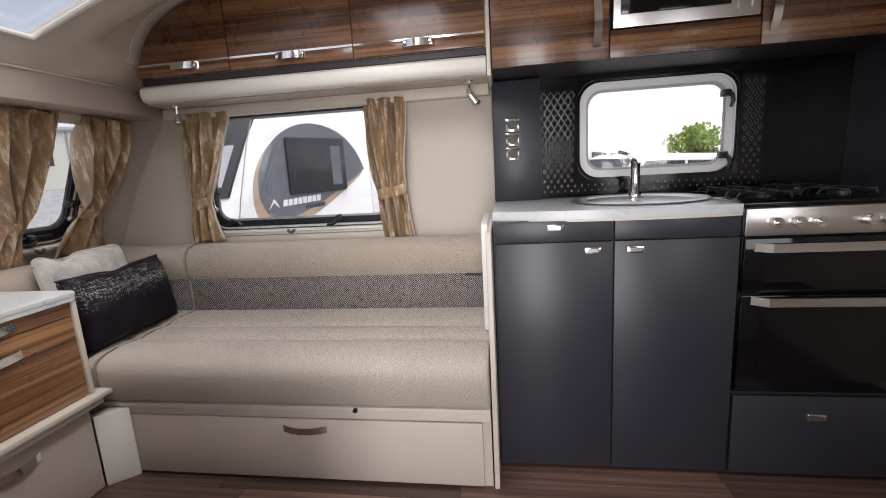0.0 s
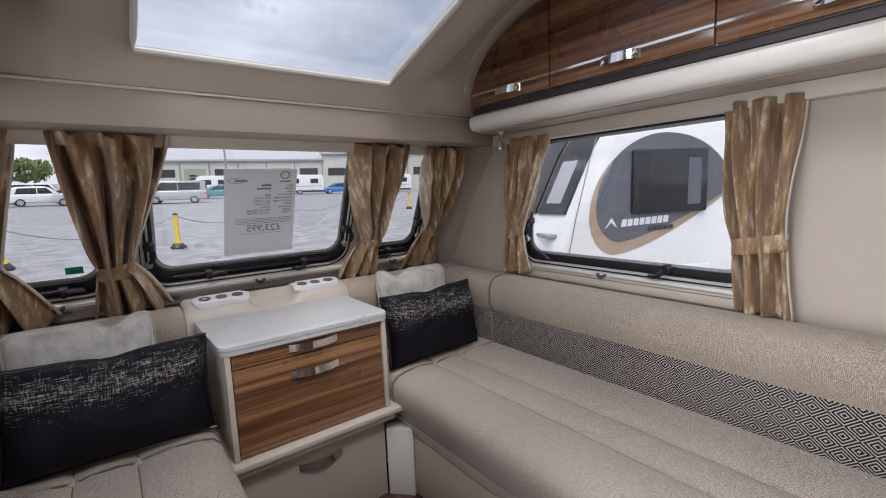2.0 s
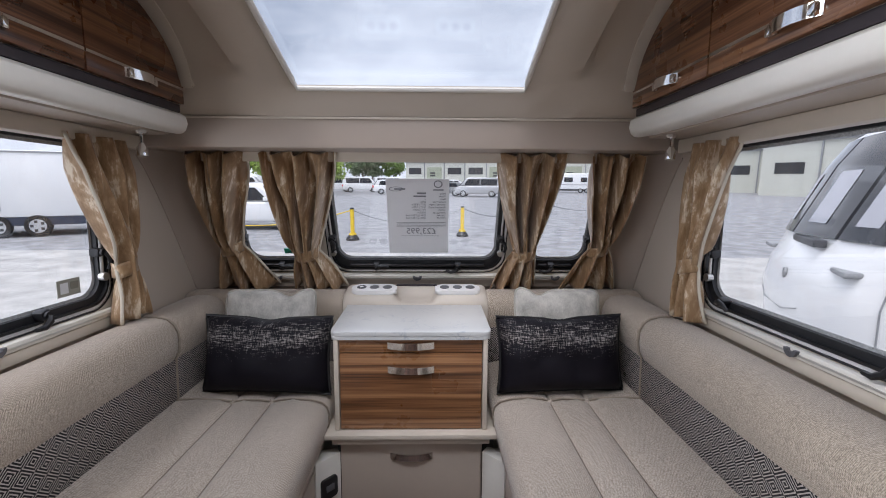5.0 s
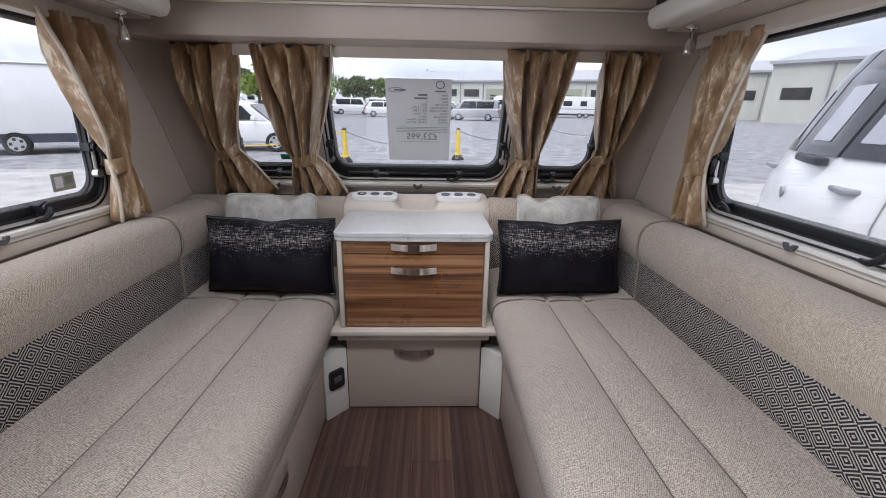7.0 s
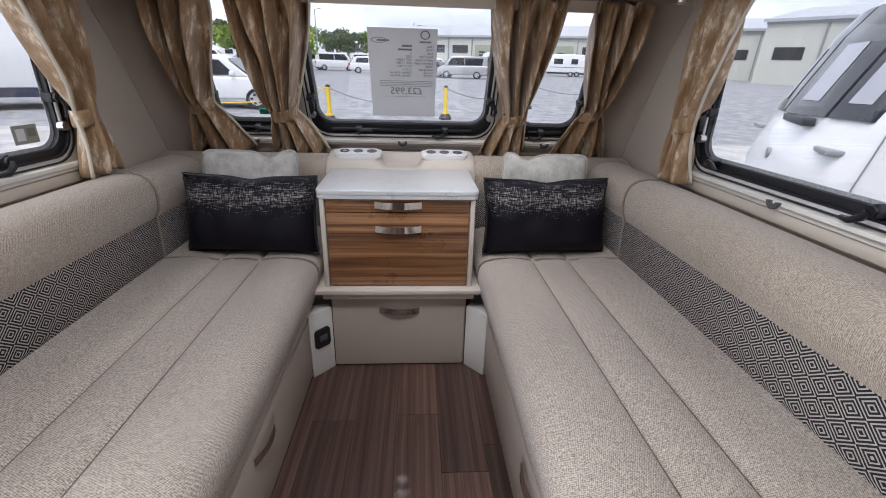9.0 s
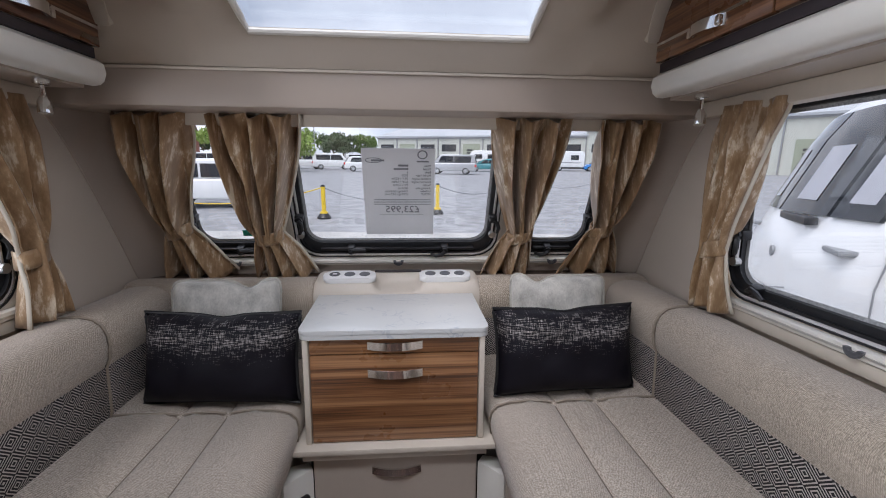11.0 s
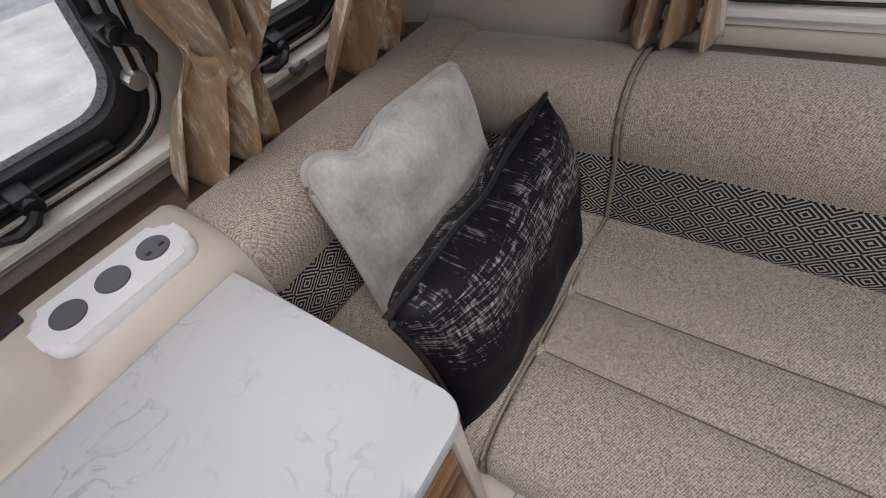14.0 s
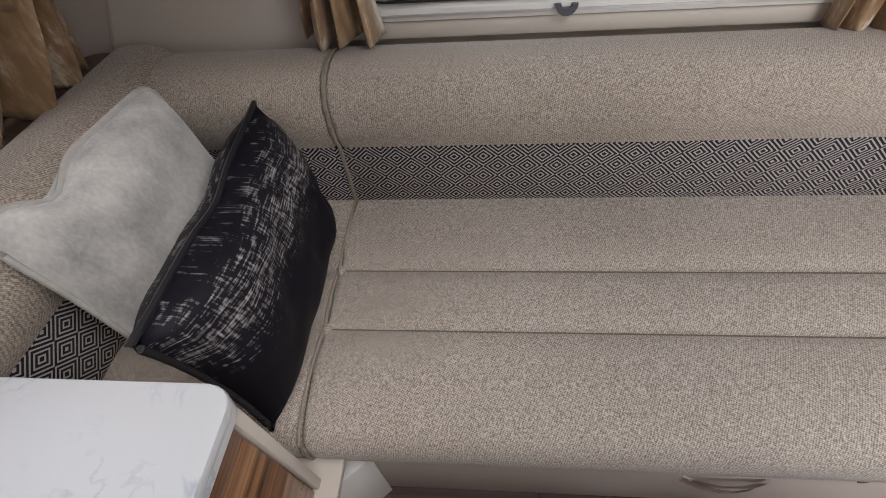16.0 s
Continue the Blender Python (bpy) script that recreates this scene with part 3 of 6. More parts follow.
def blind_rail(name, m, x0, x1, z, catches):
    ob = thing(name, m @ Vector(((x0 + x1) / 2, -0.01, z)), "cream blind rail with a grey catch under a window", "blind rail")
    part("rail", moved(box(x0, x1, -0.030, -0.002, z - 0.012, z + 0.014, 0.005), m), M_RAIL, ob)
    part("groove", moved(box(x0, x1, -0.033, -0.030, z - 0.002, z + 0.003), m), M_ALU, ob)
    if m is not WALL_F:
        part("sill", moved(box(x0, x1, -0.022, -0.002, z - 0.05, z - 0.014, 0.004), m), M_TRIM, ob)
    for c in catches:
        bm = moved(prism([(0.022 * math.cos(radians(a)), 0.022 * math.sin(radians(a))) for a in range(180, 361, 20)] + [(0.011, 0.0), (0.008, -0.007), (-0.008, -0.007), (-0.011, 0.0)], -0.040, -0.028), m @ Matrix.Translation((c, 0, z + 0.012)))
        part("catch", bm, M_SOCKET, ob, "grey plastic catch")
    return ob


blind_rail("blind_rail", WALL_R, -0.03, 1.02, 0.868, (0.45,))
blind_rail("blind_rail", WALL_L, -1.02, 0.03, 0.868, (-0.45,))
blind_rail("blind_rail", WALL_F, -0.90, 0.90, -0.012, (0.0, 0.684, -0.684))

def corner_cove(s):
    """The coved panel that joins a side wall to the sloping front wall."""
    bm = bmesh.new()
    g = []
    for k in range(13):
        z = 0.70 + 0.80 * k / 12
        y0 = 0.205 + 0.36 * ((1.44 - z) / 0.60) ** 0.85 if z < 1.44 else 0.205
        yf = 0.662 - SLOPE * (z - 0.889) - 0.004
        a, b, c = Vector((1.086, y0, z)), Vector((1.082, yf - 0.02, z)), Vector((0.955, yf, z))
        row = [bm.verts.new((s * 1.0905, y0 - 0.002, z))]
        for i in range(9):
            t = i / 8
            q = a * (1 - t) ** 2 + b * 2 * t * (1 - t) + c * t * t
            row.append(bm.verts.new((s * q.x, q.y, q.z)))
        g.append(row)
    for a, b in zip(g, g[1:]):
        for i in range(9):
            bm.faces.new((a[i], a[i + 1], b[i + 1], b[i]))
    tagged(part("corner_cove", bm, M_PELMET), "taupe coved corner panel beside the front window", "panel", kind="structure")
    seam = [(s * 1.087, 0.205 + 0.36 * ((1.44 - z) / 0.60) ** 0.85 - 0.004, z) for z in (0.83 + 0.61 * k / 14 for k in range(15))]
    tagged(part("cove_trim", tube(seam, 0.0035, 6), M_PELMET), "thin trim along the edge of the corner panel", "trim", kind="structure")


corner_cove(1)
corner_cove(-1)

# the pelmet over the front windows and the strip under it
pel = thing("pelmet", (0, 0.2, 1.475), "long taupe pelmet board above the front windows", "pelmet", kind="structure")
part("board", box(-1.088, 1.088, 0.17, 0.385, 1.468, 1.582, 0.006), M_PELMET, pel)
part("edge", box(-1.08, 1.08, 0.163, 0.169, 1.577, 1.586, 0.002), M_TRIM, pel, "pale edge strip")
part("blind_cassette", moved(box(-0.95, 0.95, -0.055, -0.005, 0.592, 0.66, 0.008), WALL_F), M_TRIM, pel)
# the ledge behind the front backrests
tagged(part("window_ledge", box(-1.085, 1.085, 0.545, 0.715, 0.74, 0.808, 0.004), material("brown_ledge_laminate", (0.13, 0.085, 0.06), 0.5, spread=0.2, stretch=(1, 20, 20))), "brown ledge under the front windows", "ledge", kind="structure")


def locker_row(s, doors, y_end):
    """The overhead lockers of one side: s is 1 on the kitchen side, -1 on the door side."""
    X = lambda x: s * x
    side = "right" if s > 0 else "left"
    for i, (y0, y1) in enumerate(doors):
        ob = thing("overhead_locker", (X(0.95), (y0 + y1) / 2, 1.60), "walnut overhead locker with a chrome bar handle" if i else "walnut overhead locker with a curved top corner", "locker", "overhead lockers " + side)

        def top(y):
            t = max(-1.0, min(1.0, (y - EL_Y) / (EL_RY - 0.025)))
            return EL_Z + (EL_RZ - 0.02) * math.sqrt(max(0.0, 1 - t * t)) if y > EL_Y else EL_Z + EL_RZ - 0.02

        n = 14 if i == 0 else 4
        crest = [(y0 + (y1 - y0) * k / n) for k in range(n + 1)]
        if i == 0:
            crest = [y0, y0 - 0.004, y0 - 0.012, y0 - 0.025] + [y0 - 0.04 - (y0 - 0.04 - y1) * k / n for k in range(n + 1)]
        body = [(y0, 1.60)] + [(y, top(y) - 0.006) for y in crest] + [(y1, 1.60)]
        part("body", prism(body, X(0.82), X(1.085), "x"), M_BENCH, ob)
        g = 0.003
        strip = 1.652
        fr = [(max(min(y, y0 - g), y1 + g), z) for y, z in [(y0, strip + 0.004)] + [(y, max(strip + 0.01, top(y) - 0.012)) for y in crest] + [(y1, strip + 0.004)]]
        door = part("door", prism(fr, X(0.80), X(0.818), "x"), M_WOODY, ob)
        part("door_foot", box(X(0.80), X(0.818), y1 + g, y0 - g, 1.602, strip - 0.004, 0.002), M_WOODY, ob)
        part("inlay", box(X(0.799), X(0.816), y1 + g, y0 - g, strip - 0.004, strip + 0.004), M_CHROME, ob, "thin chrome inlay strip")
        hy = {0: -0.187, 1: -0.671, 2: -1.211}[i]
        bm = bmesh.new()
        for k in range(2):
            box(X(0.785), X(0.80), hy - 0.062 + 0.098 * k, hy - 0.036 + 0.098 * k, 1.622, 1.648, 0.004, 2, bm)
        bar = [(X(0.800), hy - 0.066), (X(0.786), hy - 0.05), (X(0.776), hy - 0.025), (X(0.773), hy), (X(0.776), hy + 0.025), (X(0.786), hy + 0.05), (X(0.800), hy + 0.066)]
        inner = [(p[0] + X(0.006), p[1] * 1.0) for p in bar[1:-1]][::-1]
        prism([bar[0]] + bar[1:-1] + [bar[-1]] + inner, 1.621, 1.649, "z", bm)
        part("handle", bm, M_CHROME, door, "chrome bar handle")
    rail = thing("shelf_rail", (X(0.9), y_end / 2, 1.5), "cream rounded shelf rail under the overhead lockers", "shelf rail")
    y0 = 0.05
    pts = [(0.80, 1.512), (0.792, 1.535), (0.796, 1.558), (0.812, 1.570), (0.86, 1.574), (0.90, 1.572), (0.90, 1.512), (0.83, 1.500), (0.812, 1.502)]
    part("rail", prism([(X(a), b) for a, b in pts], y0, y_end, "y", r=0.01), M_RAIL, rail)
    # the recess above the rail is filled with a strip in shade colour
    part("shadow_gap", box(X(0.815), X(1.085), y_end, y0 - 0.01, 1.574, 1.600), M_EDGE, rail, "dark brown underside strip, gap shade in its colour")
    part("underside", box(X(0.90), X(1.086), y_end, y0 + 0.06, 1.506, 1.53), M_BENCH, rail)
    part("blind_cassette", box(X(1.035), X(1.086), y_end, y0 + 0.10, 1.455, 1.506, 0.006), M_TRIM, rail)
    for sy in ([-0.024, -1.40] if s > 0 else [-0.024]):
        sp = thing("spotlight", (X(0.917), sy, 1.50), "small chrome reading spotlight under the shelf", "spotlight", "reading spotlights")
        part("mount", disc((X(0.917), sy, 1.497), 0.02, 0.014, "z", 18, bevel=0.003), M_CHROME, sp)
        part("stem", tube([(X(0.917), sy, 1.49), (X(0.917), sy, 1.455)], 0.006, 8), M_CHROME, sp)
        if sy > -1:
            bm = tube([(X(0.917), sy, 1.46), (X(0.915), sy - 0.002, 1.445), (X(0.912), sy - 0.006, 1.415)], [0.008, 0.016, 0.017], 14)
        else:
            bm = tube([(X(0.917), sy + 0.005, 1.465), (X(0.915), sy, 1.445), (X(0.905), sy - 0.03, 1.40)], [0.010, 0.016, 0.018], 14)
        part("head", bm, M_CHROME, sp)


locker_row(1, [(0.045, -0.395), (-0.395, -0.943), (-0.943, -1.478)], -1.478)
locker_row(-1, [(0.045, -0.395), (-0.395, -0.943)], -1.12)

# trim bands of the roof's curve beside the lockers
for s in (1, -1):
    bm = bmesh.new()
    arc = [roof_arc(a, -0.004) for a in range(0, 91, 6)]
    rows = []
    for y, z in arc:
        rows.append([bm.verts.new((s * x, y + dy, z + dz)) for x, dy, dz in ((0.83, 0, 0), (0.772, 0.0, -0.0), (0.770, 0.02, 0.014), (0.83, 0.02, 0.014))])
    for a, b in zip(rows, rows[1:]):
        for k in range(4):
            bm.faces.new((a[k], a[(k + 1) % 4], b[(k + 1) % 4], b[k]))
    bm.faces.new(rows[0]); bm.faces.new(rows[-1])
    tagged(part("roof_trim", bm, M_TRIM), "cream trim band along the curved ceiling edge", "trim", kind="structure")


# ---- benches ----
SEAT = [(0.365, 0.318), (0.343, 0.33), (0.330, 0.36), (0.320, 0.41), (0.316, 0.445), (0.322, 0.474), (0.342, 0.494), (0.385, 0.506), (0.45, 0.510), (0.505, 0.506), (0.527, 0.500), (0.537, 0.490),
        (0.547, 0.500), (0.575, 0.506), (0.64, 0.506), (0.672, 0.501), (0.682, 0.491), (0.692, 0.501), (0.73, 0.507), (0.82, 0.510), (0.905, 0.508), (0.905, 0.318)]
UPPER = [(0.884, 0.672), (0.872, 0.70), (0.867, 0.74), (0.869, 0.775), (0.882, 0.805), (0.906, 0.824), (0.945, 0.833), (0.99, 0.832), (1.04, 0.82), (1.075, 0.79), (1.075, 0.672)]
BAND = [(0.896, 0.495), (0.887, 0.52), (0.884, 0.672), (1.075, 0.672), (1.075, 0.495)]


def bench(s, y_end, tag):
    f = lambda pts: [(s * a, b) for a, b in pts]
    y0 = 0.0272
    seat = thing("seat_cushion", (s * 0.6, (y0 + y_end) / 2, 0.318), "long beige woven bench seat cushion with stitched channels", "cushion", "bench cushions")
    part("cushion", prism(f(SEAT), y0, y_end, "y", r=0.016, seg=3), M_SEAT, seat)
    for a, b in ((0.537, 0.4915), (0.682, 0.4925)):
        part("stitching", tube([(s * a, y0 - 0.012, b), (s * a, (y0 + y_end) / 2, b), (s * a, y_end + 0.012, b)], 0.0017, 6), M_STITCH, seat, "dark stitched channel")
    corner = thing("corner_cushion", (s * 0.6, 0.2, 0.318), "short beige woven corner seat cushion", "cushion", "bench cushions")
    part("cushion", prism(f(SEAT), 0.030, 0.43, "y", r=0.012, seg=3), M_SEAT, corner)
    part("piping", tube([(s * a, 0.030, b) for a, b in SEAT[1:-1]], 0.0035, 6), M_SEAM, corner)
    for name, a, b, lab in (("backrest_cushion", y0, y_end, "long beige woven backrest with a black and white diamond band"), ("short_backrest_cushion", 0.030, 0.405, "short corner backrest with a black and white diamond band")):
        ob = thing(name, (s * 0.97, (a + b) / 2, 0.488), lab, "cushion", "backrests")
        part("upper", prism(f(UPPER), a, b, "y", r=0.014, seg=3), M_BACK, ob)
        part("band", prism(f(BAND), a, b, "y", r=0.006), M_BANDY, ob, "black and white diamond-patterned band")
        if a > 0.025:
            part("piping", tube([(s * (p[0] - 0.001), a - 0.002, p[1]) for p in BAND[:2] + UPPER[:-1]], 0.0035, 6), M_SEAM, ob)
    if s > 0:
        part("maker_tag", box(0.880, 0.8835, -1.42, -1.345, 0.660, 0.672), M_BLACK, ob, "small black cloth tag")
    fb = thing("front_backrest", (s * 0.6, 0.5, 0.488), "beige woven backrest under the front window", "cushion", "backrests")
    x0, x1 = s * 0.335, s * 1.075
    g = lambda pts: [(p[0] - 0.468, p[1]) for p in pts]
    part("upper", prism(g(UPPER[:-3]) + [(0.55, 0.825), (0.57, 0.79), (0.57, 0.672)], x0, x1, "x", r=0.016, seg=3), M_BACK, fb)
    part("band", prism([(0.428, 0.495), (0.418, 0.52), (0.416, 0.672), (0.57, 0.672), (0.57, 0.495)], x0, x1, "x", r=0.006), M_BANDX, fb, "black and white diamond-patterned band")
    bx = thing("bench_base", (s * 0.7, y_end / 2, 0.0), "beige bench base with a drop-down drawer front", "bench base", "bench bases")
    part("carcass", box(s * 0.378, s * 1.085, y_end, 0.42, 0.0, 0.300), M_BENCH, bx)
    part("ledge", box(s * 0.350, s * 1.085, y_end, 0.42, 0.296, 0.316, 0.003), M_LEDGE, bx)
    part("rail", box(s * 0.362, s * 0.378, y_end, -0.02, 0.262, 0.294, 0.002), M_LEDGE, bx)
    if s > 0:
        part("knob", disc((0.348, -0.98, 0.306), 0.009, 0.012, "x", 12), M_BLACK, bx, "small black knob")
    dr = part("drawer_front", box(s * 0.358, s * 0.377, y_end + 0.03, -0.035, 0.012, 0.258, 0.003), M_BENCH, bx)
    hy = -0.775 if s > 0 else -0.60
    part("handle", arch_handle("y", hy, s * 0.358, 0.222, 0.17, -s), M_CHROME, dr, "curved chrome handle")
    return bx


def arch_handle(axis, c, face, z, length, out):
    """A flat curved bar that stands off a face at its middle."""
    h, w = length / 2, 0.013
    pts = []
    for k in range(13):
        u = -1 + 2 * k / 12
        pts.append((c + h * u, face + out * (0.004 + 0.020 * (1 - u * u))))
    inner = [(p[0] * 1.0, p[1] - out * 0.007) for p in pts[::-1]]
    ol = pts + inner
    if axis == "y":
        return prism([(b, a) for a, b in ol], z - w, z + w, "z")
    return prism(ol, z - w, z + w, "z")


bench(1, -1.462, "right")
bench(-1, -1.125, "left")

# ---- the chest between the benches ----
chest = thing("chest_of_drawers", (0, 0.2, 0.36), "walnut-fronted chest of drawers between the benches", "chest of drawers")
part("carcass", box(-0.272, 0.272, 0.03, 0.43, 0.392, 0.750), M_BENCH, chest)
for s in (-1, 1):
    part("side_panel", box(s * 0.272, s * 0.290, 0.006, 0.43, 0.392, 0.751, 0.003), M_LEDGE, chest)
ol = [(-0.314, 0.408), (-0.302, 0.03)] + [(-0.272 - 0.03 * math.cos(radians(a)), 0.028 - 0.03 * math.sin(radians(a))) for a in (15, 35, 55, 75, 90)] + [(0.272 + 0.03 * math.sin(radians(a)), 0.028 - 0.03 * math.cos(radians(a))) for a in (0, 15, 35, 55, 75)] + [(0.302, 0.03), (0.306, 0.408)]
part("top", prism(ol, 0.768, 0.783, "z", r=0.003), M_MARBLE, chest, "white marble-effect top")
part("top_edge", prism([(x * 0.997, y + 0.002) for x, y in ol], 0.752, 0.767, "z", r=0.002), M_MARBLE, chest)
d1 = part("drawer", box(-0.269, 0.269, 0.012, 0.03, 0.700, 0.748, 0.002), M_WOODX, chest)
d2 = part("drawer", box(-0.269, 0.269, 0.012, 0.03, 0.395, 0.696, 0.002), M_WOODX, chest)
for d, z in ((d1, 0.728), (d2, 0.634)):
    part("handle", arch_handle("x", 0.0, 0.012, z, 0.175, -1), M_CHROME, d, "curved chrome handle")
base = thing("chest_plinth", (0, 0.1, 0), "beige plinth drawer with a ledge under the chest", "plinth drawer")
part("ledge", box(-0.345, 0.345, -0.028, 0.43, 0.372, 0.391, 0.003), M_LEDGE, base)
part("lower_ledge", box(-0.30, 0.30, -0.012, 0.43, 0.345, 0.371, 0.003), M_LEDGE, base)
part("carcass", box(-0.278, 0.278, 0.05, 0.43, 0.0, 0.345), M_BENCH, base)
dr = part("drawer_front", box(-0.276, 0.272, 0.03, 0.05, 0.006, 0.338, 0.003), M_BENCH, base)
part("handle", arch_handle("x", 0.0, 0.03, 0.275, 0.165, -1), M_CHROME, dr, "curved chrome handle")
for s in (-1, 1):
    cp = thing("angled_kick_panel", (s * 0.32, -0.02, 0), "white angled corner panel beside the plinth", "panel", "corner panels")
    part("board", prism([(s * 0.278, 0.028), (s * 0.352, -0.055), (s * 0.374, -0.035), (s * 0.372, 0.04), (s * 0.30, 0.06)], 0.0, 0.292, "z", r=0.004), M_PANEL, cp)
    if s < 0:
        a = Matrix.Translation((-0.3165, -0.0155, 0.175)) @ Matrix.Rotation(radians(48), 4, "Z")
        sk = thing("usb_socket", (-0.3165, -0.0155, 0.13), "black charging socket on a white corner panel", "socket")
        part("plate", moved(prism(round_rect(0.072, 0.085, 0.014, 4), -0.012, 0.0, "y", r=0.003), a), M_BLACK, sk)
        part("slot", moved(box(-0.018, 0.018, -0.016, -0.012, -0.010, 0.016, 0.002), a), M_SOCKET, sk)

# console with sockets between the front backrests
con = thing("socket_console", (0, 0.5, 0.76), "beige moulded console with sockets behind the chest", "console")
def console_moulding():
    """One moulded piece: a raised shoulder under each socket housing and a scooped tray between them."""
    bm = bmesh.new()
    xs = [-0.336, -0.332, -0.32, -0.29, -0.13, -0.108, -0.098, -0.088, -0.07, -0.03, 0.03, 0.07, 0.088, 0.098, 0.108, 0.13, 0.29, 0.32, 0.332, 0.336]
    ys = [0.408, 0.412, 0.420, 0.432, 0.446, 0.47, 0.50, 0.522, 0.536, 0.560]
    high = [0.77, 0.788, 0.806, 0.822, 0.832, 0.838, 0.843, 0.846, 0.848, 0.846]
    tray = [0.77, 0.783, 0.787, 0.788, 0.788, 0.789, 0.793, 0.812, 0.842, 0.842]

    def deep(x):
        t = max(0.0, min(1.0, (0.115 - abs(x)) / 0.045))
        return t * t * (3 - 2 * t)

    g = []
    for y, h, t in zip(ys, high, tray):
        row = []
        for x in xs:
            k = max(0.0, (abs(x) - 0.318) / 0.018)
            row.append(bm.verts.new((x, y, h + (t - h) * deep(x) - 0.012 * k * k)))
        g.append(row)
    for a, b in zip(g, g[1:]):
        for i in range(len(xs) - 1):
            bm.faces.new((a[i], a[i + 1], b[i + 1], b[i]))
    edge = [g[0][i] for i in range(len(xs))] + [g[j][-1] for j in range(1, len(ys))] + [g[-1][i] for i in range(len(xs) - 2, -1, -1)] + [g[j][0] for j in range(len(ys) - 2, 0, -1)]
    low = [bm.verts.new((v.co.x, v.co.y, 0.60)) for v in edge]
    for i in range(len(edge)):
        j = (i + 1) % len(edge)
        bm.faces.new((edge[i], edge[j], low[j], low[i]))
    bm.faces.new(low)
    bmesh.ops.recalc_face_normals(bm, faces=bm.faces)
    return bm


part("moulding", console_moulding(), M_LEDGE, con)
# a near-black strip laid on the moulding for the slot's shade
part("gap", box(-0.100, 0.100, 0.534, 0.562, 0.8435, 0.8505, 0.003), M_EDGE, con, "dark strip drawn as the shaded slot behind the tray")
for s in (-1, 1):
    tilt = Matrix.Rotation(radians(9), 4, "X")
    mod = part("module", moved(prism(round_rect(0.212, 0.086, 0.026, 6), 0.0, 0.026, "z", r=0.011, seg=4), Matrix.Translation((s * 0.197, 0.476, 0.826)) @ tilt), M_WHITE, con, "white socket housing")
    for k in range(3):
        c = Vector((s * 0.197 + (k - 1) * 0.061, 0.474, 0.8508))
        part("disc", moved(disc((0, 0, 0), 0.0225, 0.006, "z", 28, bevel=0.001), Matrix.Translation(c) @ tilt), M_SOCKET, mod, "grey round socket cover")
        if (s, k) == (1, 2):
            for px, py, w, h in ((0, 0.010, 0.002, 0.004), (-0.010, -0.006, 0.004, 0.002), (0.010, -0.006, 0.004, 0.002)):
                part("pin_hole", moved(box(-w, w, -h, h, 0.003, 0.0036), Matrix.Translation(c + Vector((px, py, 0))) @ tilt), M_BLACK, mod)
        if (s, k) == (-1, 0):
            part("port", moved(box(-0.008, 0.008, -0.0045, 0.0045, 0.003, 0.004), Matrix.Translation(c) @ tilt), M_WHITE, mod)
            part("port_ring", moved(tube([(0.0165 * math.cos(a), 0.0165 * math.sin(a), 0.0035) for a in (k2 * math.pi / 10 for k2 in range(20))], 0.001, 5, closed=True), Matrix.Translation(c) @ tilt), M_BLACK, mod)


# ---- loose cushions ----
def pillow(name, m, w, h, t, mat, pipe, label, seed, pinch=0.0, corners=0.10, notch=0.0, blunt=0.075):
    """A stuffed cushion: x wide, z high, y thick, with its lower edge at the pose's origin."""
    ob = thing(name, m.translation, label, "cushion", name + "s")
    n = 22
    bm = bmesh.new()
    rnd = random.Random(seed)
    off = Vector((rnd.random() * 9, rnd.random() * 9, rnd.random() * 9))
    side = {}
    for f in (-1, 1):
        for i in range(n + 1):
            for j in range(n + 1):
                u, v = -1 + 2 * i / n, -1 + 2 * j / n
                edge = i in (0, n) or j in (0, n)
                if edge and f > 0:
                    side[f, i, j] = side[-1, i, j]
                    continue
                cut = 1 - blunt * abs(u * v) ** 7
                fat = max(0.0, (1 - u ** 4) * (1 - v ** 4)) ** 0.5
                x = w / 2 * u * (1 - corners * (1 - v * v) * abs(u) * 0.5) * cut
                z = h / 2 * v * (1 - corners * (1 - u * u) * abs(v) * 0.5) * cut
                if v > 0 and pinch:
                    z -= pinch * math.exp(-((u - notch) / 0.22) ** 2) * v ** 6
                q = Vector((x * 9, z * 9, f)) + off
                y = f * t / 2 * fat * (1 + 0.22 * noise.noise(q)) + 0.006 * noise.noise(q * 2.3) * fat
                side[f, i, j] = bm.verts.new(m @ Vector((x, y, z + h / 2)))
    for f in (-1, 1):
        for i in range(n):
            for j in range(n):
                q = [side[f, i, j], side[f, i + 1, j], side[f, i + 1, j + 1], side[f, i, j + 1]]
                bm.faces.new(q)
    rim = [side[-1, i, 0] for i in range(n)] + [side[-1, n, j] for j in range(n)] + [side[-1, i, n] for i in range(n, 0, -1)] + [side[-1, 0, j] for j in range(n, 0, -1)]
    path = [v.co.copy() for v in rim]
    part("cover", bm, mat, ob, split=80)
    part("piping", tube(path, 0.006, 7, closed=True), pipe, ob)
    return ob


def stand(x, y, z, yaw, lean, roll=0.0):
    return Matrix.Translation((x, y, z)) @ Matrix.Rotation(radians(yaw), 4, "Z") @ Matrix.Rotation(radians(lean), 4, "X") @ Matrix.Rotation(radians(roll), 4, "Y")


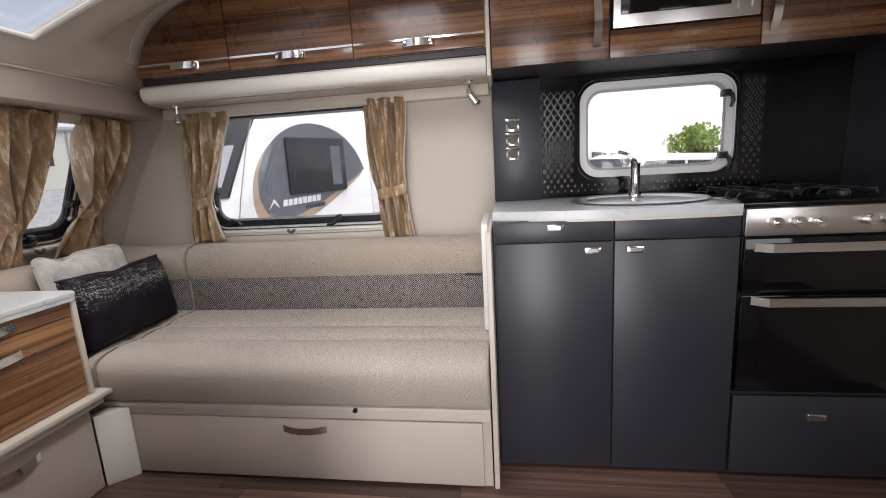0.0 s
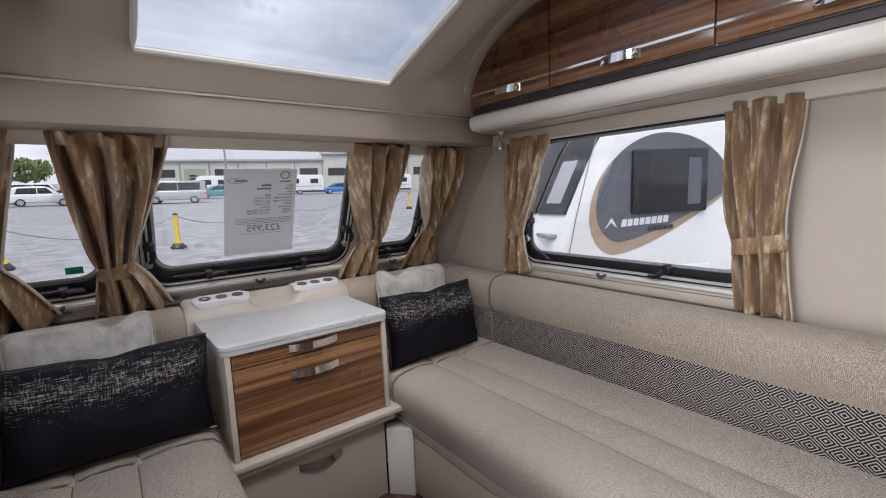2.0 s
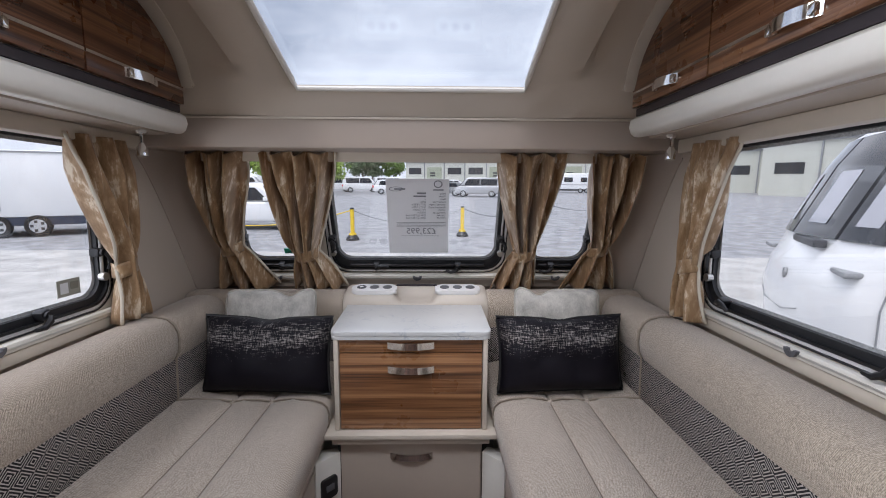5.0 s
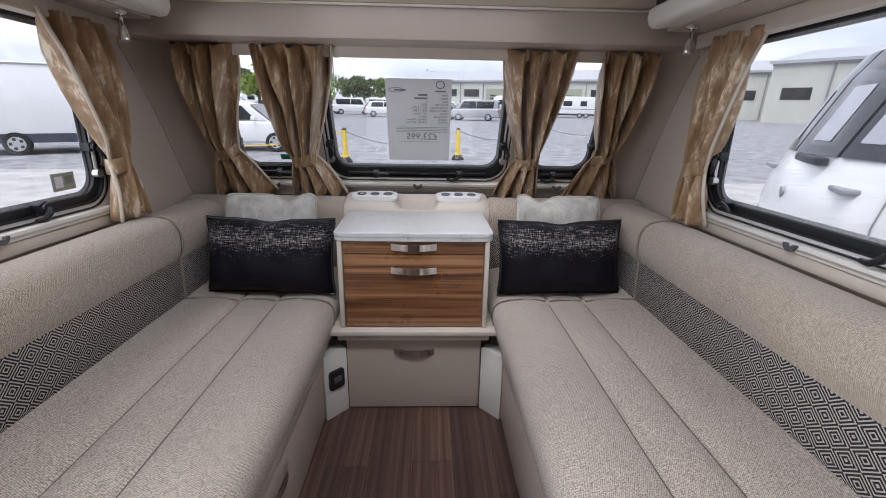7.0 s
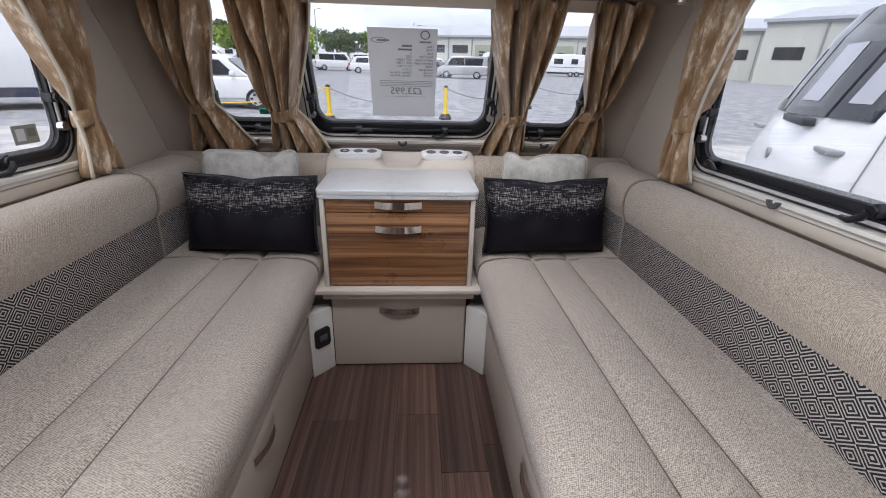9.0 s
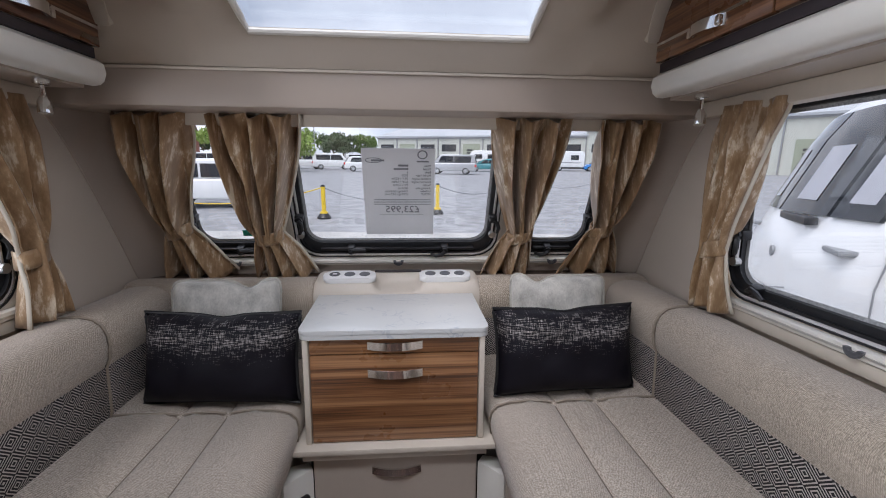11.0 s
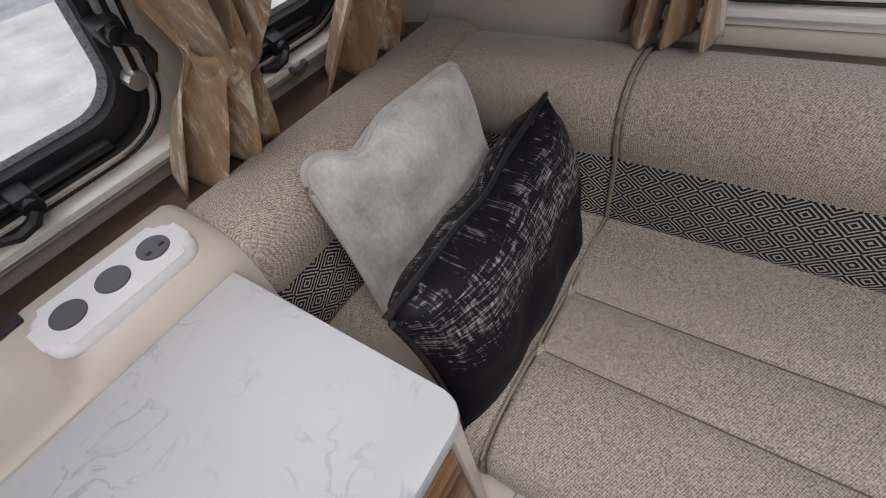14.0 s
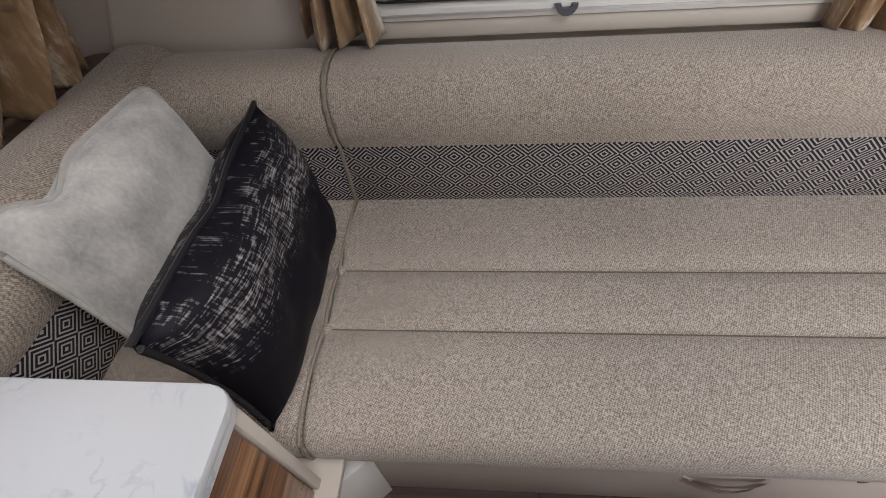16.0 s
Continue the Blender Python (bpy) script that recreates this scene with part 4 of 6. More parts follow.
pillow("velvet_cushion", stand(0.622, 0.262, 0.512, -9, -13), 0.375, 0.375, 0.12, M_VELVET, M_PIPING, "pale grey velvet scatter cushion leaning on the backrest", 1, 0.035, notch=-0.42)
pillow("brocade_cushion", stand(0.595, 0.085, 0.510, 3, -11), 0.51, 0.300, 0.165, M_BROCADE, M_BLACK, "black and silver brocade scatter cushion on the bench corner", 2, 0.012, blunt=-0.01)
pillow("velvet_cushion", stand(-0.625, 0.262, 0.512, 6, -13), 0.39, 0.37, 0.12, M_VELVET, M_PIPING, "pale grey velvet scatter cushion leaning on the backrest", 3, 0.035, notch=0.40)
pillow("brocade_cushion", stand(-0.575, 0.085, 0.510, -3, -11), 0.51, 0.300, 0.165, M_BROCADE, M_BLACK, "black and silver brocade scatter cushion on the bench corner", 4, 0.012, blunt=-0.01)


# ---- curtains ----
M_LINING = material("cream_lining", (0.66, 0.60, 0.50), 0.7, spread=0.06)


def curtain(m, top, tie, bottom, zt, zk, zb, depth, folds, seed, label):
    """A gathered curtain held by a band: spans (x0, x1) at the top, the band and the hem, in the frame of a wall."""
    rnd = random.Random(seed)
    at = m @ Vector(((bottom[0] + bottom[1]) / 2, -depth, zb))
    ob = thing("curtain", at, label, "curtain", "curtains")
    nu, nv = 56, 40
    ph = [rnd.random() * 6.28 for _ in range(4)]
    bm = bmesh.new()
    g = []
    for j in range(nv + 1):
        z = zt + (zb - zt) * j / nv
        if z >= zk:
            a = (zt - z) / (zt - zk)
            e = a ** 1.25
            x0, x1 = top[0] + (tie[0] - top[0]) * e, top[1] + (tie[1] - top[1]) * e
        else:
            a = (zk - z) / (zk - zb)
            e = a ** 0.7
            x0, x1 = tie[0] + (bottom[0] - tie[0]) * e, tie[1] + (bottom[1] - tie[1]) * e
        near = math.exp(-((z - zk) / 0.06) ** 2)
        row = []
        for i in range(nu + 1):
            u = i / nu
            amp = (0.72 * depth * (0.45 + 0.55 * min(1.0, 4 * (zt - z) / (zt - zk))) if z > zk else 0.034) * (1 - 0.55 * near)
            wob = math.sin(2 * math.pi * folds * u + ph[0] + 0.8 * math.sin(2.2 * z * 3 + ph[1]))
            wob = math.copysign(abs(wob) ** 0.7, wob)
            wob += 0.45 * math.sin(2 * math.pi * (folds * 1.7) * u + ph[2] - 2.5 * z)
            y = -depth - amp * wob - 0.018 * math.sin(math.pi * u) * (1 + near)
            x = x0 + (x1 - x0) * u + 0.004 * math.sin(9 * z + ph[3])
            row.append(bm.verts.new(m @ Vector((x, y, z + 0.006 * math.sin(6 * u + ph[1]) * (j == nv)))))
        g.append(row)
    for a, b in zip(g, g[1:]):
        for i in range(nu):
            bm.faces.new((a[i], a[i + 1], b[i + 1], b[i]))
    hem = bmesh.new()
    side = 0 if m is WALL_L else nu
    out = -1 if m is WALL_L else 1
    strip = [(hem.verts.new(r[side].co), hem.verts.new(r[side].co + m.to_3x3() @ Vector((out * 0.007, 0.008, 0)))) for r in g]
    for p, q in zip(strip, strip[1:]):
        hem.faces.new((p[0], p[1], q[1], q[0]))
    ln = part("lining", hem, M_LINING, ob, "pale cream lining edge")
    ln.modifiers.new("thickness", "SOLIDIFY").thickness = 0.002
    cl = part("cloth", bm, M_CURTAIN, ob, split=80)
    so = cl.modifiers.new("thickness", "SOLIDIFY")
    so.thickness, so.offset = 0.003, 0.0
    bm = bmesh.new()
    g = []
    c, hw = (tie[0] + tie[1]) / 2, (tie[1] - tie[0]) / 2 + 0.006
    for j in range(5):
        z = zk - 0.026 + 0.052 * j / 4
        g.append([bm.verts.new(m @ Vector((c + hw * math.cos(a), -depth - 0.012 - 0.036 * math.sin(a), z + 0.012 * math.cos(a)))) for a in (2 * math.pi * k / 28 for k in range(28))])
    for a, b in zip(g, g[1:]):
        for i in range(28):
            bm.faces.new((a[i], a[(i + 1) % 28], b[(i + 1) % 28], b[i]))
    tb = part("tieback", bm, M_CURTAIN, ob, "matching tie-back band")
    so = tb.modifiers.new("thickness", "SOLIDIFY")
    so.thickness = 0.004
    return ob


LAB = "gold patterned satin curtain gathered by a tie-back"
# side walls (x runs towards the rear on the right wall)
curtain(WALL_R, (-0.05, 0.20), (-0.045, 0.04), (-0.09, 0.075), 1.475, 1.03, 0.838, 0.05, 3, 11, LAB)
curtain(WALL_R, (0.88, 1.085), (0.935, 1.07), (0.95, 1.09), 1.475, 1.045, 0.822, 0.055, 3, 12, LAB)
curtain(WALL_L, (-0.20, 0.05), (-0.04, 0.045), (-0.075, 0.09), 1.475, 1.03, 0.838, 0.05, 3, 13, LAB)
curtain(WALL_L, (-1.085, -0.88), (-1.07, -0.935), (-1.09, -0.95), 1.475, 1.045, 0.822, 0.055, 3, 14, LAB)
# front wall, along its slope
curtain(WALL_F, (-0.943, -0.70), (-0.885, -0.795), (-0.96, -0.68), 0.645, 0.195, -0.03, 0.075, 3, 15, LAB)
curtain(WALL_F, (-0.631, -0.33), (-0.55, -0.455), (-0.585, -0.345), 0.645, 0.165, -0.035, 0.075, 3.5, 16, LAB)
curtain(WALL_F, (0.338, 0.628), (0.455, 0.55), (0.345, 0.575), 0.645, 0.165, -0.035, 0.075, 3.5, 17, LAB)
curtain(WALL_F, (0.725, 0.943), (0.80, 0.885), (0.675, 0.955), 0.645, 0.195, -0.03, 0.075, 3, 18, LAB)

# notice on the front window
note = thing("price_notice", WALL_F @ Vector((0.008, 0.014, 0.11)), "white printed price sheet stuck on the front window", "notice")
part("sheet", moved(box(-0.135, 0.15, 0.0185, 0.0195, 0.105, 0.492), WALL_F), M_SHEET, note, smooth=False)
NM = WALL_F @ Matrix(((-1, 0, 0, 0), (0, 0, 1, 0.0165), (0, 1, 0, 0), (0, 0, 0, 1)))


def note_text(text, x, z, size, align="LEFT"):
    writing("print", text, size, NM @ Matrix.Translation((-x, z, 0)), M_INK, note, 0.0004, align)


for i, tx in enumerate(("Make", "Model", "Beds", "Model Year", "Internal Length", "External Length", "Width", "Awning size", "Unladen", "MTPLM")):
    note_text(tx, 0.135, 0.418 - 0.0138 * i, 0.0125)
for i, tx in enumerate(("", "", "4", "2020", "20'7\" / 6.27m", "26'2\" / 7.98m", "7'4\" / 2.24m", "10.52 m", "1544 kg / 30.4 cwt", "1709 kg / 33.7 cwt")):
    if tx:
        note_text(tx, 0.045, 0.418 - 0.0138 * i, 0.0125)
part("print_bar", moved(box(0.005, 0.045, 0.0160, 0.0168, 0.419, 0.427), WALL_F), M_INK, note)
part("print_bar", moved(box(-0.012, 0.045, 0.0160, 0.0168, 0.405, 0.412), WALL_F), M_INK, note)
for i in range(4):
    part("print_bar", moved(box(-0.095, 0.137, 0.0160, 0.0168, 0.273 - 0.0075 * i, 0.2742 - 0.0075 * i), WALL_F), M_INK, note)
note_text("\u00a323,995", 0.092, 0.214, 0.044)
part("print_bar", moved(box(-0.075, 0.105, 0.0160, 0.0168, 0.202, 0.2028), WALL_F), M_INK, note)
part("emblem", moved(ring([(0.10 + 0.020 * math.cos(a), 0.468 + 0.018 * math.sin(a)) for a in (k * math.pi / 12 for k in range(24))], [(0.10 + 0.015 * math.cos(a), 0.468 + 0.014 * math.sin(a)) for a in (k * math.pi / 12 for k in range(24))], 0.0160, 0.0168), WALL_F), M_INK, note, "round printed emblem")
part("emblem", moved(box(0.078, 0.125, 0.0160, 0.0168, 0.437, 0.443), WALL_F), M_INK, note)
part("emblem", moved(ring([(-0.09 + 0.032 * math.cos(a), 0.444 + 0.011 * math.sin(a)) for a in (k * math.pi / 12 for k in range(24))], [(-0.09 + 0.029 * math.cos(a), 0.444 + 0.009 * math.sin(a)) for a in (k * math.pi / 12 for k in range(24))], 0.0160, 0.0168), WALL_F), M_INK, note)
part("emblem", moved(box(-0.098, -0.048, 0.0160, 0.0168, 0.440, 0.447), WALL_F), M_INK, note)
M_GREEN = material("green_sticker", (0.03, 0.45, 0.30), 0.5)
st = thing("sticker", WALL_F @ Vector((-0.61, 0.02, 0.06)), "small green sticker on the front side window", "sticker")
part("label_face", moved(box(-0.648, -0.598, 0.020, 0.022, 0.098, 0.126), WALL_F), M_GREEN, st)
writing("letters", "NC", 0.02, NM @ Matrix.Translation((0.609, 0.104, -0.003)), M_BLACK, st, 0.0003)
M_GREY2 = material("grey_sticker_print", (0.20, 0.20, 0.17), 0.5)
M_STICK = material("pale_sticker", (0.34, 0.34, 0.30), 0.5)
st = thing("sticker", WALL_L @ Vector((-0.15, 0.02, 0.95)), "small printed sticker on the side window", "sticker")
part("label_face", moved(box(-0.19, -0.10, 0.020, 0.022, 0.955, 1.01), WALL_L), M_STICK, st)
part("print_bar", moved(box(-0.18, -0.15, 0.018, 0.019, 0.965, 1.0), WALL_L), M_SHEET, st)
part("print_bar", moved(box(-0.14, -0.11, 0.018, 0.019, 0.975, 1.0), WALL_L), M_GREY2, st)

# partition beside the door
tagged(part("door_partition", box(-1.088, -0.832, -1.165, -1.13, 0.0, 1.95, 0.004), M_TRIM), "cream partition panel between the doorway and the bench", "partition", kind="structure")

# ---- kitchen ----
pa = thing("kitchen_partition", (0.75, -1.475, 0), "thin cream partition between the bench and the kitchen", "partition", kind="structure")
part("lower_panel", box(0.362, 1.088, -1.486, -1.468, 0.0, 0.93, 0.003), M_LEDGE, pa)
part("upper_panel", box(0.775, 1.088, -1.496, -1.480, 1.485, 1.955, 0.003), M_TRIM, pa)
fl = thing("worktop_flap", (0.75, -1.44, 0.50), "white folded-down worktop flap hanging beside the kitchen", "flap")
part("board", moved(prism(round_rect(0.42, 0.43, 0.03, 5), -1.466, -1.442, "y", r=0.005), Matrix.Translation((0.80, 0, 0.715))), M_WHITE, fl)

unit = thing("kitchen_base_unit", (0.75, -1.89, 0), "anthracite kitchen base unit with drawers and doors", "kitchen unit")
part("carcass", box(0.512, 1.05, -2.29, -1.49, 0.0, 0.944), M_KITCHEN, unit)
for y0, y1 in ((-1.89, -1.494), (-2.286, -1.896)):
    dr = part("drawer", box(0.49, 0.51, y0, y1, 0.872, 0.941, 0.002), M_KITCHEN, unit)
    do = part("door", box(0.49, 0.51, y0, y1, 0.015, 0.867, 0.002), M_KITCHEN, unit)
    for host, hy, hz in (((dr, -1.70, 0.92), (do, -1.825, 0.838)) if y1 > -1.6 else ((do, -1.962, 0.838),)):
        bm = moved(prism(round_rect(0.055, 0.024, 0.006, 4), -0.006, 0.004, "y", r=0.002), Matrix.Translation((0.488, hy, hz)) @ Matrix.Rotation(radians(-90), 4, "Z"))
        hd = part("handle", bm, M_CHROME, host, "small chrome push latch")
        part("inset", box(0.480, 0.4825, hy - 0.018, hy + 0.018, hz - 0.006, hz + 0.006), M_STEEL, hd)
wt = thing("kitchen_worktop", (0.75, -1.89, 0.945), "white kitchen worktop with a bowed front edge", "worktop")
front = [(0.545 - 0.075 * math.sin(math.pi * min(1.0, (k / 14) * 0.75)) ** 0.8, -1.488 - 0.80 * k / 14) for k in range(15)]
part("top", prism(front + [(1.055, -2.288), (1.055, -1.488)], 0.946, 0.976, "z", r=0.003), M_MARBLE, wt)
part("front_edge", prism(front + [(x + 0.006, y) for x, y in front[::-1]], 0.938, 0.9455, "z", r=0.001), M_TRIM, wt, "pale underside lip")
sink = thing("sink", (0.80, -2.03, 0.94), "round stainless steel sink bowl set in the worktop", "sink")
bm = bmesh.new()
prof = [(0.245, 0.979), (0.25, 0.983), (0.235, 0.985), (0.20, 0.982), (0.19, 0.975), (0.18, 0.9775), (0.0, 0.9768)]
rg = [[bm.verts.new((0.80 + r * math.cos(a), -2.05 + r * 1.02 * math.sin(a), z)) for a in (2 * math.pi * k / 40 for k in range(40))] for r, z in prof[:-1]]
for a, b in zip(rg, rg[1:]):
    for i in range(40):
        bm.faces.new((a[i], a[(i + 1) % 40], b[(i + 1) % 40], b[i]))
bm.faces.new(rg[-1])
part("bowl", bm, M_STEEL, sink)
tap = thing("tap", (0.97, -2.09, 0.976), "chrome mixer tap beside the sink", "tap")
part("body", tube([(0.97, -2.09, 0.977), (0.97, -2.09, 0.99), (0.97, -2.09, 1.0), (0.97, -2.09, 1.09), (0.965, -2.09, 1.12)], [0.026, 0.026, 0.02, 0.02, 0.022], 16), M_CHROME, tap)
part("spout", tube([(0.97, -2.09, 1.10), (0.93, -2.07, 1.135), (0.87, -2.04, 1.145), (0.83, -2.02, 1.13)], [0.016, 0.015, 0.013, 0.012], 12), M_CHROME, tap)
part("lever", tube([(0.97, -2.09, 1.12), (0.975, -2.06, 1.155), (0.975, -2.02, 1.17)], [0.016, 0.009, 0.007], 10), M_CHROME, tap)

ck = thing("cooker", (0.77, -2.55, 0.31), "black glass double oven with steel handles", "cooker")
part("body", box(0.512, 1.05, -2.81, -2.297, 0.318, 0.962), M_GLOSS, ck)
cp = part("control_panel", box(0.492, 0.512, -2.81, -2.30, 0.868, 0.958, 0.003), M_STEEL, ck, "steel control panel")
for ky in (-2.385, -2.45, -2.51, -2.65, -2.71, -2.77):
    kb = part("knob", disc((0.480, ky, 0.912), 0.017, 0.024, "x", 16, bevel=0.003), M_CHROME, cp)
    part("grip", box(0.462, 0.469, ky - 0.014, ky + 0.014, 0.908, 0.916, 0.002), M_CHROME, kb)
for z0, z1, hz in ((0.675, 0.86, 0.832), (0.325, 0.668, 0.652)):
    od = part("oven_door", box(0.490, 0.512, -2.81, -2.30, z0, z1, 0.003), M_OVEN, ck)
    part("oven_window", box(0.4885, 0.4898, -2.76, -2.36, z0 + 0.04, z1 - 0.055), M_GLOSS, od)
    ol = [(0.490, -2.335), (0.472, -2.345), (0.458, -2.36), (0.458, -2.79), (0.472, -2.805), (0.466, -2.79), (0.466, -2.365), (0.476, -2.352)]
    part("handle", prism([(0.490, -2.33), (0.458, -2.37), (0.458, -2.78), (0.490, -2.81), (0.480, -2.785), (0.468, -2.775), (0.468, -2.375), (0.480, -2.355)], hz - 0.014, hz + 0.014, "z"), M_STEEL, od, "brushed steel bar handle")
hob = thing("hob", (0.77, -2.55, 0.962), "black gas hob with pan supports", "hob")
part("plate", box(0.51, 1.045, -2.81, -2.297, 0.963, 0.976, 0.004), M_GLOSS, hob)
for by, bx_ in ((-2.43, 0.66), (-2.43, 0.90), (-2.68, 0.66), (-2.68, 0.90)):
    part("burner", disc((bx_, by, 0.984), 0.04, 0.014, "z", 20, bevel=0.003), M_BLACK, hob)
    bm = bmesh.new()
    for d in (-1, 1):
        tube([(bx_ - 0.10, by + 0.04 * d, 0.982), (bx_ - 0.09, by + 0.04 * d, 0.999), (bx_ + 0.09, by + 0.04 * d, 0.999), (bx_ + 0.10, by + 0.04 * d, 0.982)], 0.004, 6, bm)
        tube([(bx_ + 0.04 * d, by - 0.10, 0.982), (bx_ + 0.04 * d, by - 0.09, 0.998), (bx_ + 0.04 * d, by + 0.09, 0.998), (bx_ + 0.04 * d, by + 0.10, 0.982)], 0.004, 6, bm)
    part("pan_support", bm, M_BLACK, hob)
cd = thing("pan_drawer", (0.77, -2.55, 0), "anthracite drawer under the oven", "drawer")
part("carcass", box(0.512, 1.05, -2.81, -2.297, 0.0, 0.316), M_KITCHEN, cd)
df = part("front", box(0.49, 0.511, -2.81, -2.297, 0.012, 0.308, 0.002), M_KITCHEN, cd)
bm = moved(prism(round_rect(0.06, 0.024, 0.006, 4), -0.006, 0.004, "y", r=0.002), Matrix.Translation((0.488, -2.56, 0.235)) @ Matrix.Rotation(radians(-90), 4, "Z"))
part("handle", bm, M_CHROME, df, "small chrome push latch")

# splashback, pillar, sockets
pil = tagged(part("kitchen_pillar", box(1.0, 1.088, -1.70, -1.49, 0.976, 1.50, 0.003), M_KITCHEN), "anthracite socket pillar beside the splashback", "pillar", kind="structure")
spn = holed("splashback", 1.70, 3.2, 0.976, 1.60, -0.022, -0.004, [(1.87, 2.54, 1.05, 1.485)], M_GLOSS, WALL_R, "black gloss kitchen splashback")
bm = bmesh.new()
lm = WALL_R @ Matrix.Translation((0, -0.0235, 0))
for r in range(20):
    for c in range(32):
        x, z = 1.72 + 0.030 * (c + 0.5 * (r % 2)), 1.005 + 0.0235 * r
        if x > 2.62 or z > 1.44 or (1.85 < x < 2.56 and 1.03 < z < 1.505):
            continue
        k = min(1.0, 0.30 + (z - 1.0) * 2.6) * (1.0 if x < 1.9 else 0.7)
        w, h, t = 0.0145 * k, 0.0200 * k, 0.0010
        o = [(x + w, z), (x, z + h), (x - w, z), (x, z - h)]
        i = [(x + w - 2 * t, z), (x, z + h - 2.2 * t), (x - w + 2 * t, z), (x, z - h + 2.2 * t)]
        vo, vi = [bm.verts.new((p[0], 0, p[1])) for p in o], [bm.verts.new((p[0], 0, p[1])) for p in i]
        for q in range(4):
            bm.faces.new((vo[q], vo[(q + 1) % 4], vi[(q + 1) % 4], vi[q]))
lo = part("splashback_lozenges", moved(bm, lm), material("dim_silver_print", (0.22, 0.22, 0.22), 0.4, 0.6), smooth=False)
tagged(lo, "silver lozenge lattice printed on the black splashback", "pattern", kind="stuff")
so3 = thing("socket_strip", (1.0, -1.575, 1.16), "chrome strip of three sockets on the pillar", "socket")
for k in range(3):
    pl = part("plate", box(0.992, 1.0, -1.605, -1.545, 1.158 + 0.062 * k, 1.216 + 0.062 * k, 0.004), M_CHROME, so3)
    part("disc", disc((0.991, -1.575, 1.187 + 0.062 * k), 0.02, 0.006, "x", 20), M_BLACK, pl)

# kitchen overhead units
for y0, y1, lab, hy in ((-1.93, -1.50, "walnut kitchen wall cupboard with a chrome handle", -1.885), (-2.95, -2.437, "walnut kitchen wall cupboard with a chrome handle", -2.475)):
    ob = thing("kitchen_wall_cupboard", (0.92, (y0 + y1) / 2, 1.505), lab, "cupboard", "kitchen wall cupboards")
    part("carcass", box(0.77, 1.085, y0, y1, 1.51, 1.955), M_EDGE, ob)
    do = part("door", box(0.75, 0.769, y0 + 0.002, y1 - 0.002, 1.505, 1.955, 0.002), M_WOODY, ob)
    bm = prism([(0.750 - 0.004 - 0.024 * (1 - (k / 6 - 1) ** 2), 1.545 + 0.175 * k / 12) for k in range(13)] + [(0.750 - 0.024 * (1 - (k / 6 - 1) ** 2) + 0.002, 1.545 + 0.175 * k / 12) for k in range(12, -1, -1)], hy - 0.014, hy + 0.014, "y")
    part("handle", bm, M_CHROME, do, "curved chrome handle")
mw = thing("microwave_housing", (0.92, -2.18, 1.505), "walnut housing around the microwave", "cupboard")
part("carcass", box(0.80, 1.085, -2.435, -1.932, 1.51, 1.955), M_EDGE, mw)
part("panel", box(0.75, 0.769, -2.435, -1.932, 1.505, 1.598, 0.002), M_WOODY, mw)
mv = thing("microwave", (0.9, -2.18, 1.60), "steel-framed built-in microwave with a black door", "microwave")
part("frame", box(0.745, 0.80, -2.43, -1.94, 1.602, 1.95, 0.004), M_STEEL, mv)
part("door", box(0.735, 0.745, -2.33, -1.965, 1.645, 1.92, 0.003), M_OVEN, mv)
part("knob", disc((0.73, -2.38, 1.70), 0.017, 0.03, "x", 18, bevel=0.003), M_CHROME, mv)
for a in (-2.40, -2.355):
    part("button", box(0.742, 0.745, a - 0.002, a + 0.002, 1.63, 1.65), M_WHITE, mv)
tagged(part("kitchen_end_wall", box(0.45, 1.088, -2.99, -2.955, 0.0, 1.955), M_KITCHEN, smooth=False), "dark panel at the end of the kitchen", "wall", kind="structure")
tagged(part("cooker_side_panel", box(0.49, 1.05, -2.95, -2.815, 0.0, 0.976, 0.003), M_KITCHEN), "dark filler panel beside the cooker", "panel", kind="structure")

# ---- outside ----
GZ = -0.55
indoors = set(scene.objects)


def gravel():
    m = material("gravel_ground", (0.27, 0.275, 0.285), 0.9, spread=0.42, scale=2.2, bump=0.9, bump_scale=18, space="Object")
    return m


def leafy(name, base):
    return material(name, base, 0.7, spread=0.45, scale=1.2, bump=0.3, bump_scale=6)


M_GRAVEL = gravel()
M_LANE = material("pale_concrete_lane", (0.42, 0.415, 0.40), 0.9, spread=0.30, scale=1.6, bump=0.6, bump_scale=20)
M_BUSH = leafy("spring_leaf", (0.24, 0.34, 0.07))
M_LEAF, M_LEAF2 = leafy("leaf_green", (0.15, 0.23, 0.06)), leafy("leaf_dark", (0.075, 0.115, 0.05))
M_BARK = material("bark", (0.10, 0.075, 0.055), 0.9, spread=0.3)
M_CLAD = material("warehouse_cladding", (0.56, 0.57, 0.51), 0.55, spread=0.06, scale=0.6, stretch=(6, 6, 0.4))
M_ROOF = material("warehouse_roof", (0.42, 0.44, 0.46), 0.6, spread=0.1)
M_SHUT = material("sage_shutter", (0.34, 0.37, 0.28), 0.6, spread=0.1)
M_BRICK = material("red_brick", (0.28, 0.11, 0.075), 0.85, spread=0.25, scale=3)
M_TILE = material("brown_roof_tiles", (0.14, 0.075, 0.055), 0.85, spread=0.2, scale=2)
M_DARK = material("dark_opening", (0.03, 0.033, 0.038), 0.5, spread=0.2)
M_GREY = material("grey_plastic", (0.28, 0.29, 0.30), 0.5, spread=0.1)
M_RED = material("red_plastic", (0.55, 0.03, 0.03), 0.4, spread=0.1)
M_AMBER = material("amber_lens", (0.85, 0.28, 0.02), 0.3)
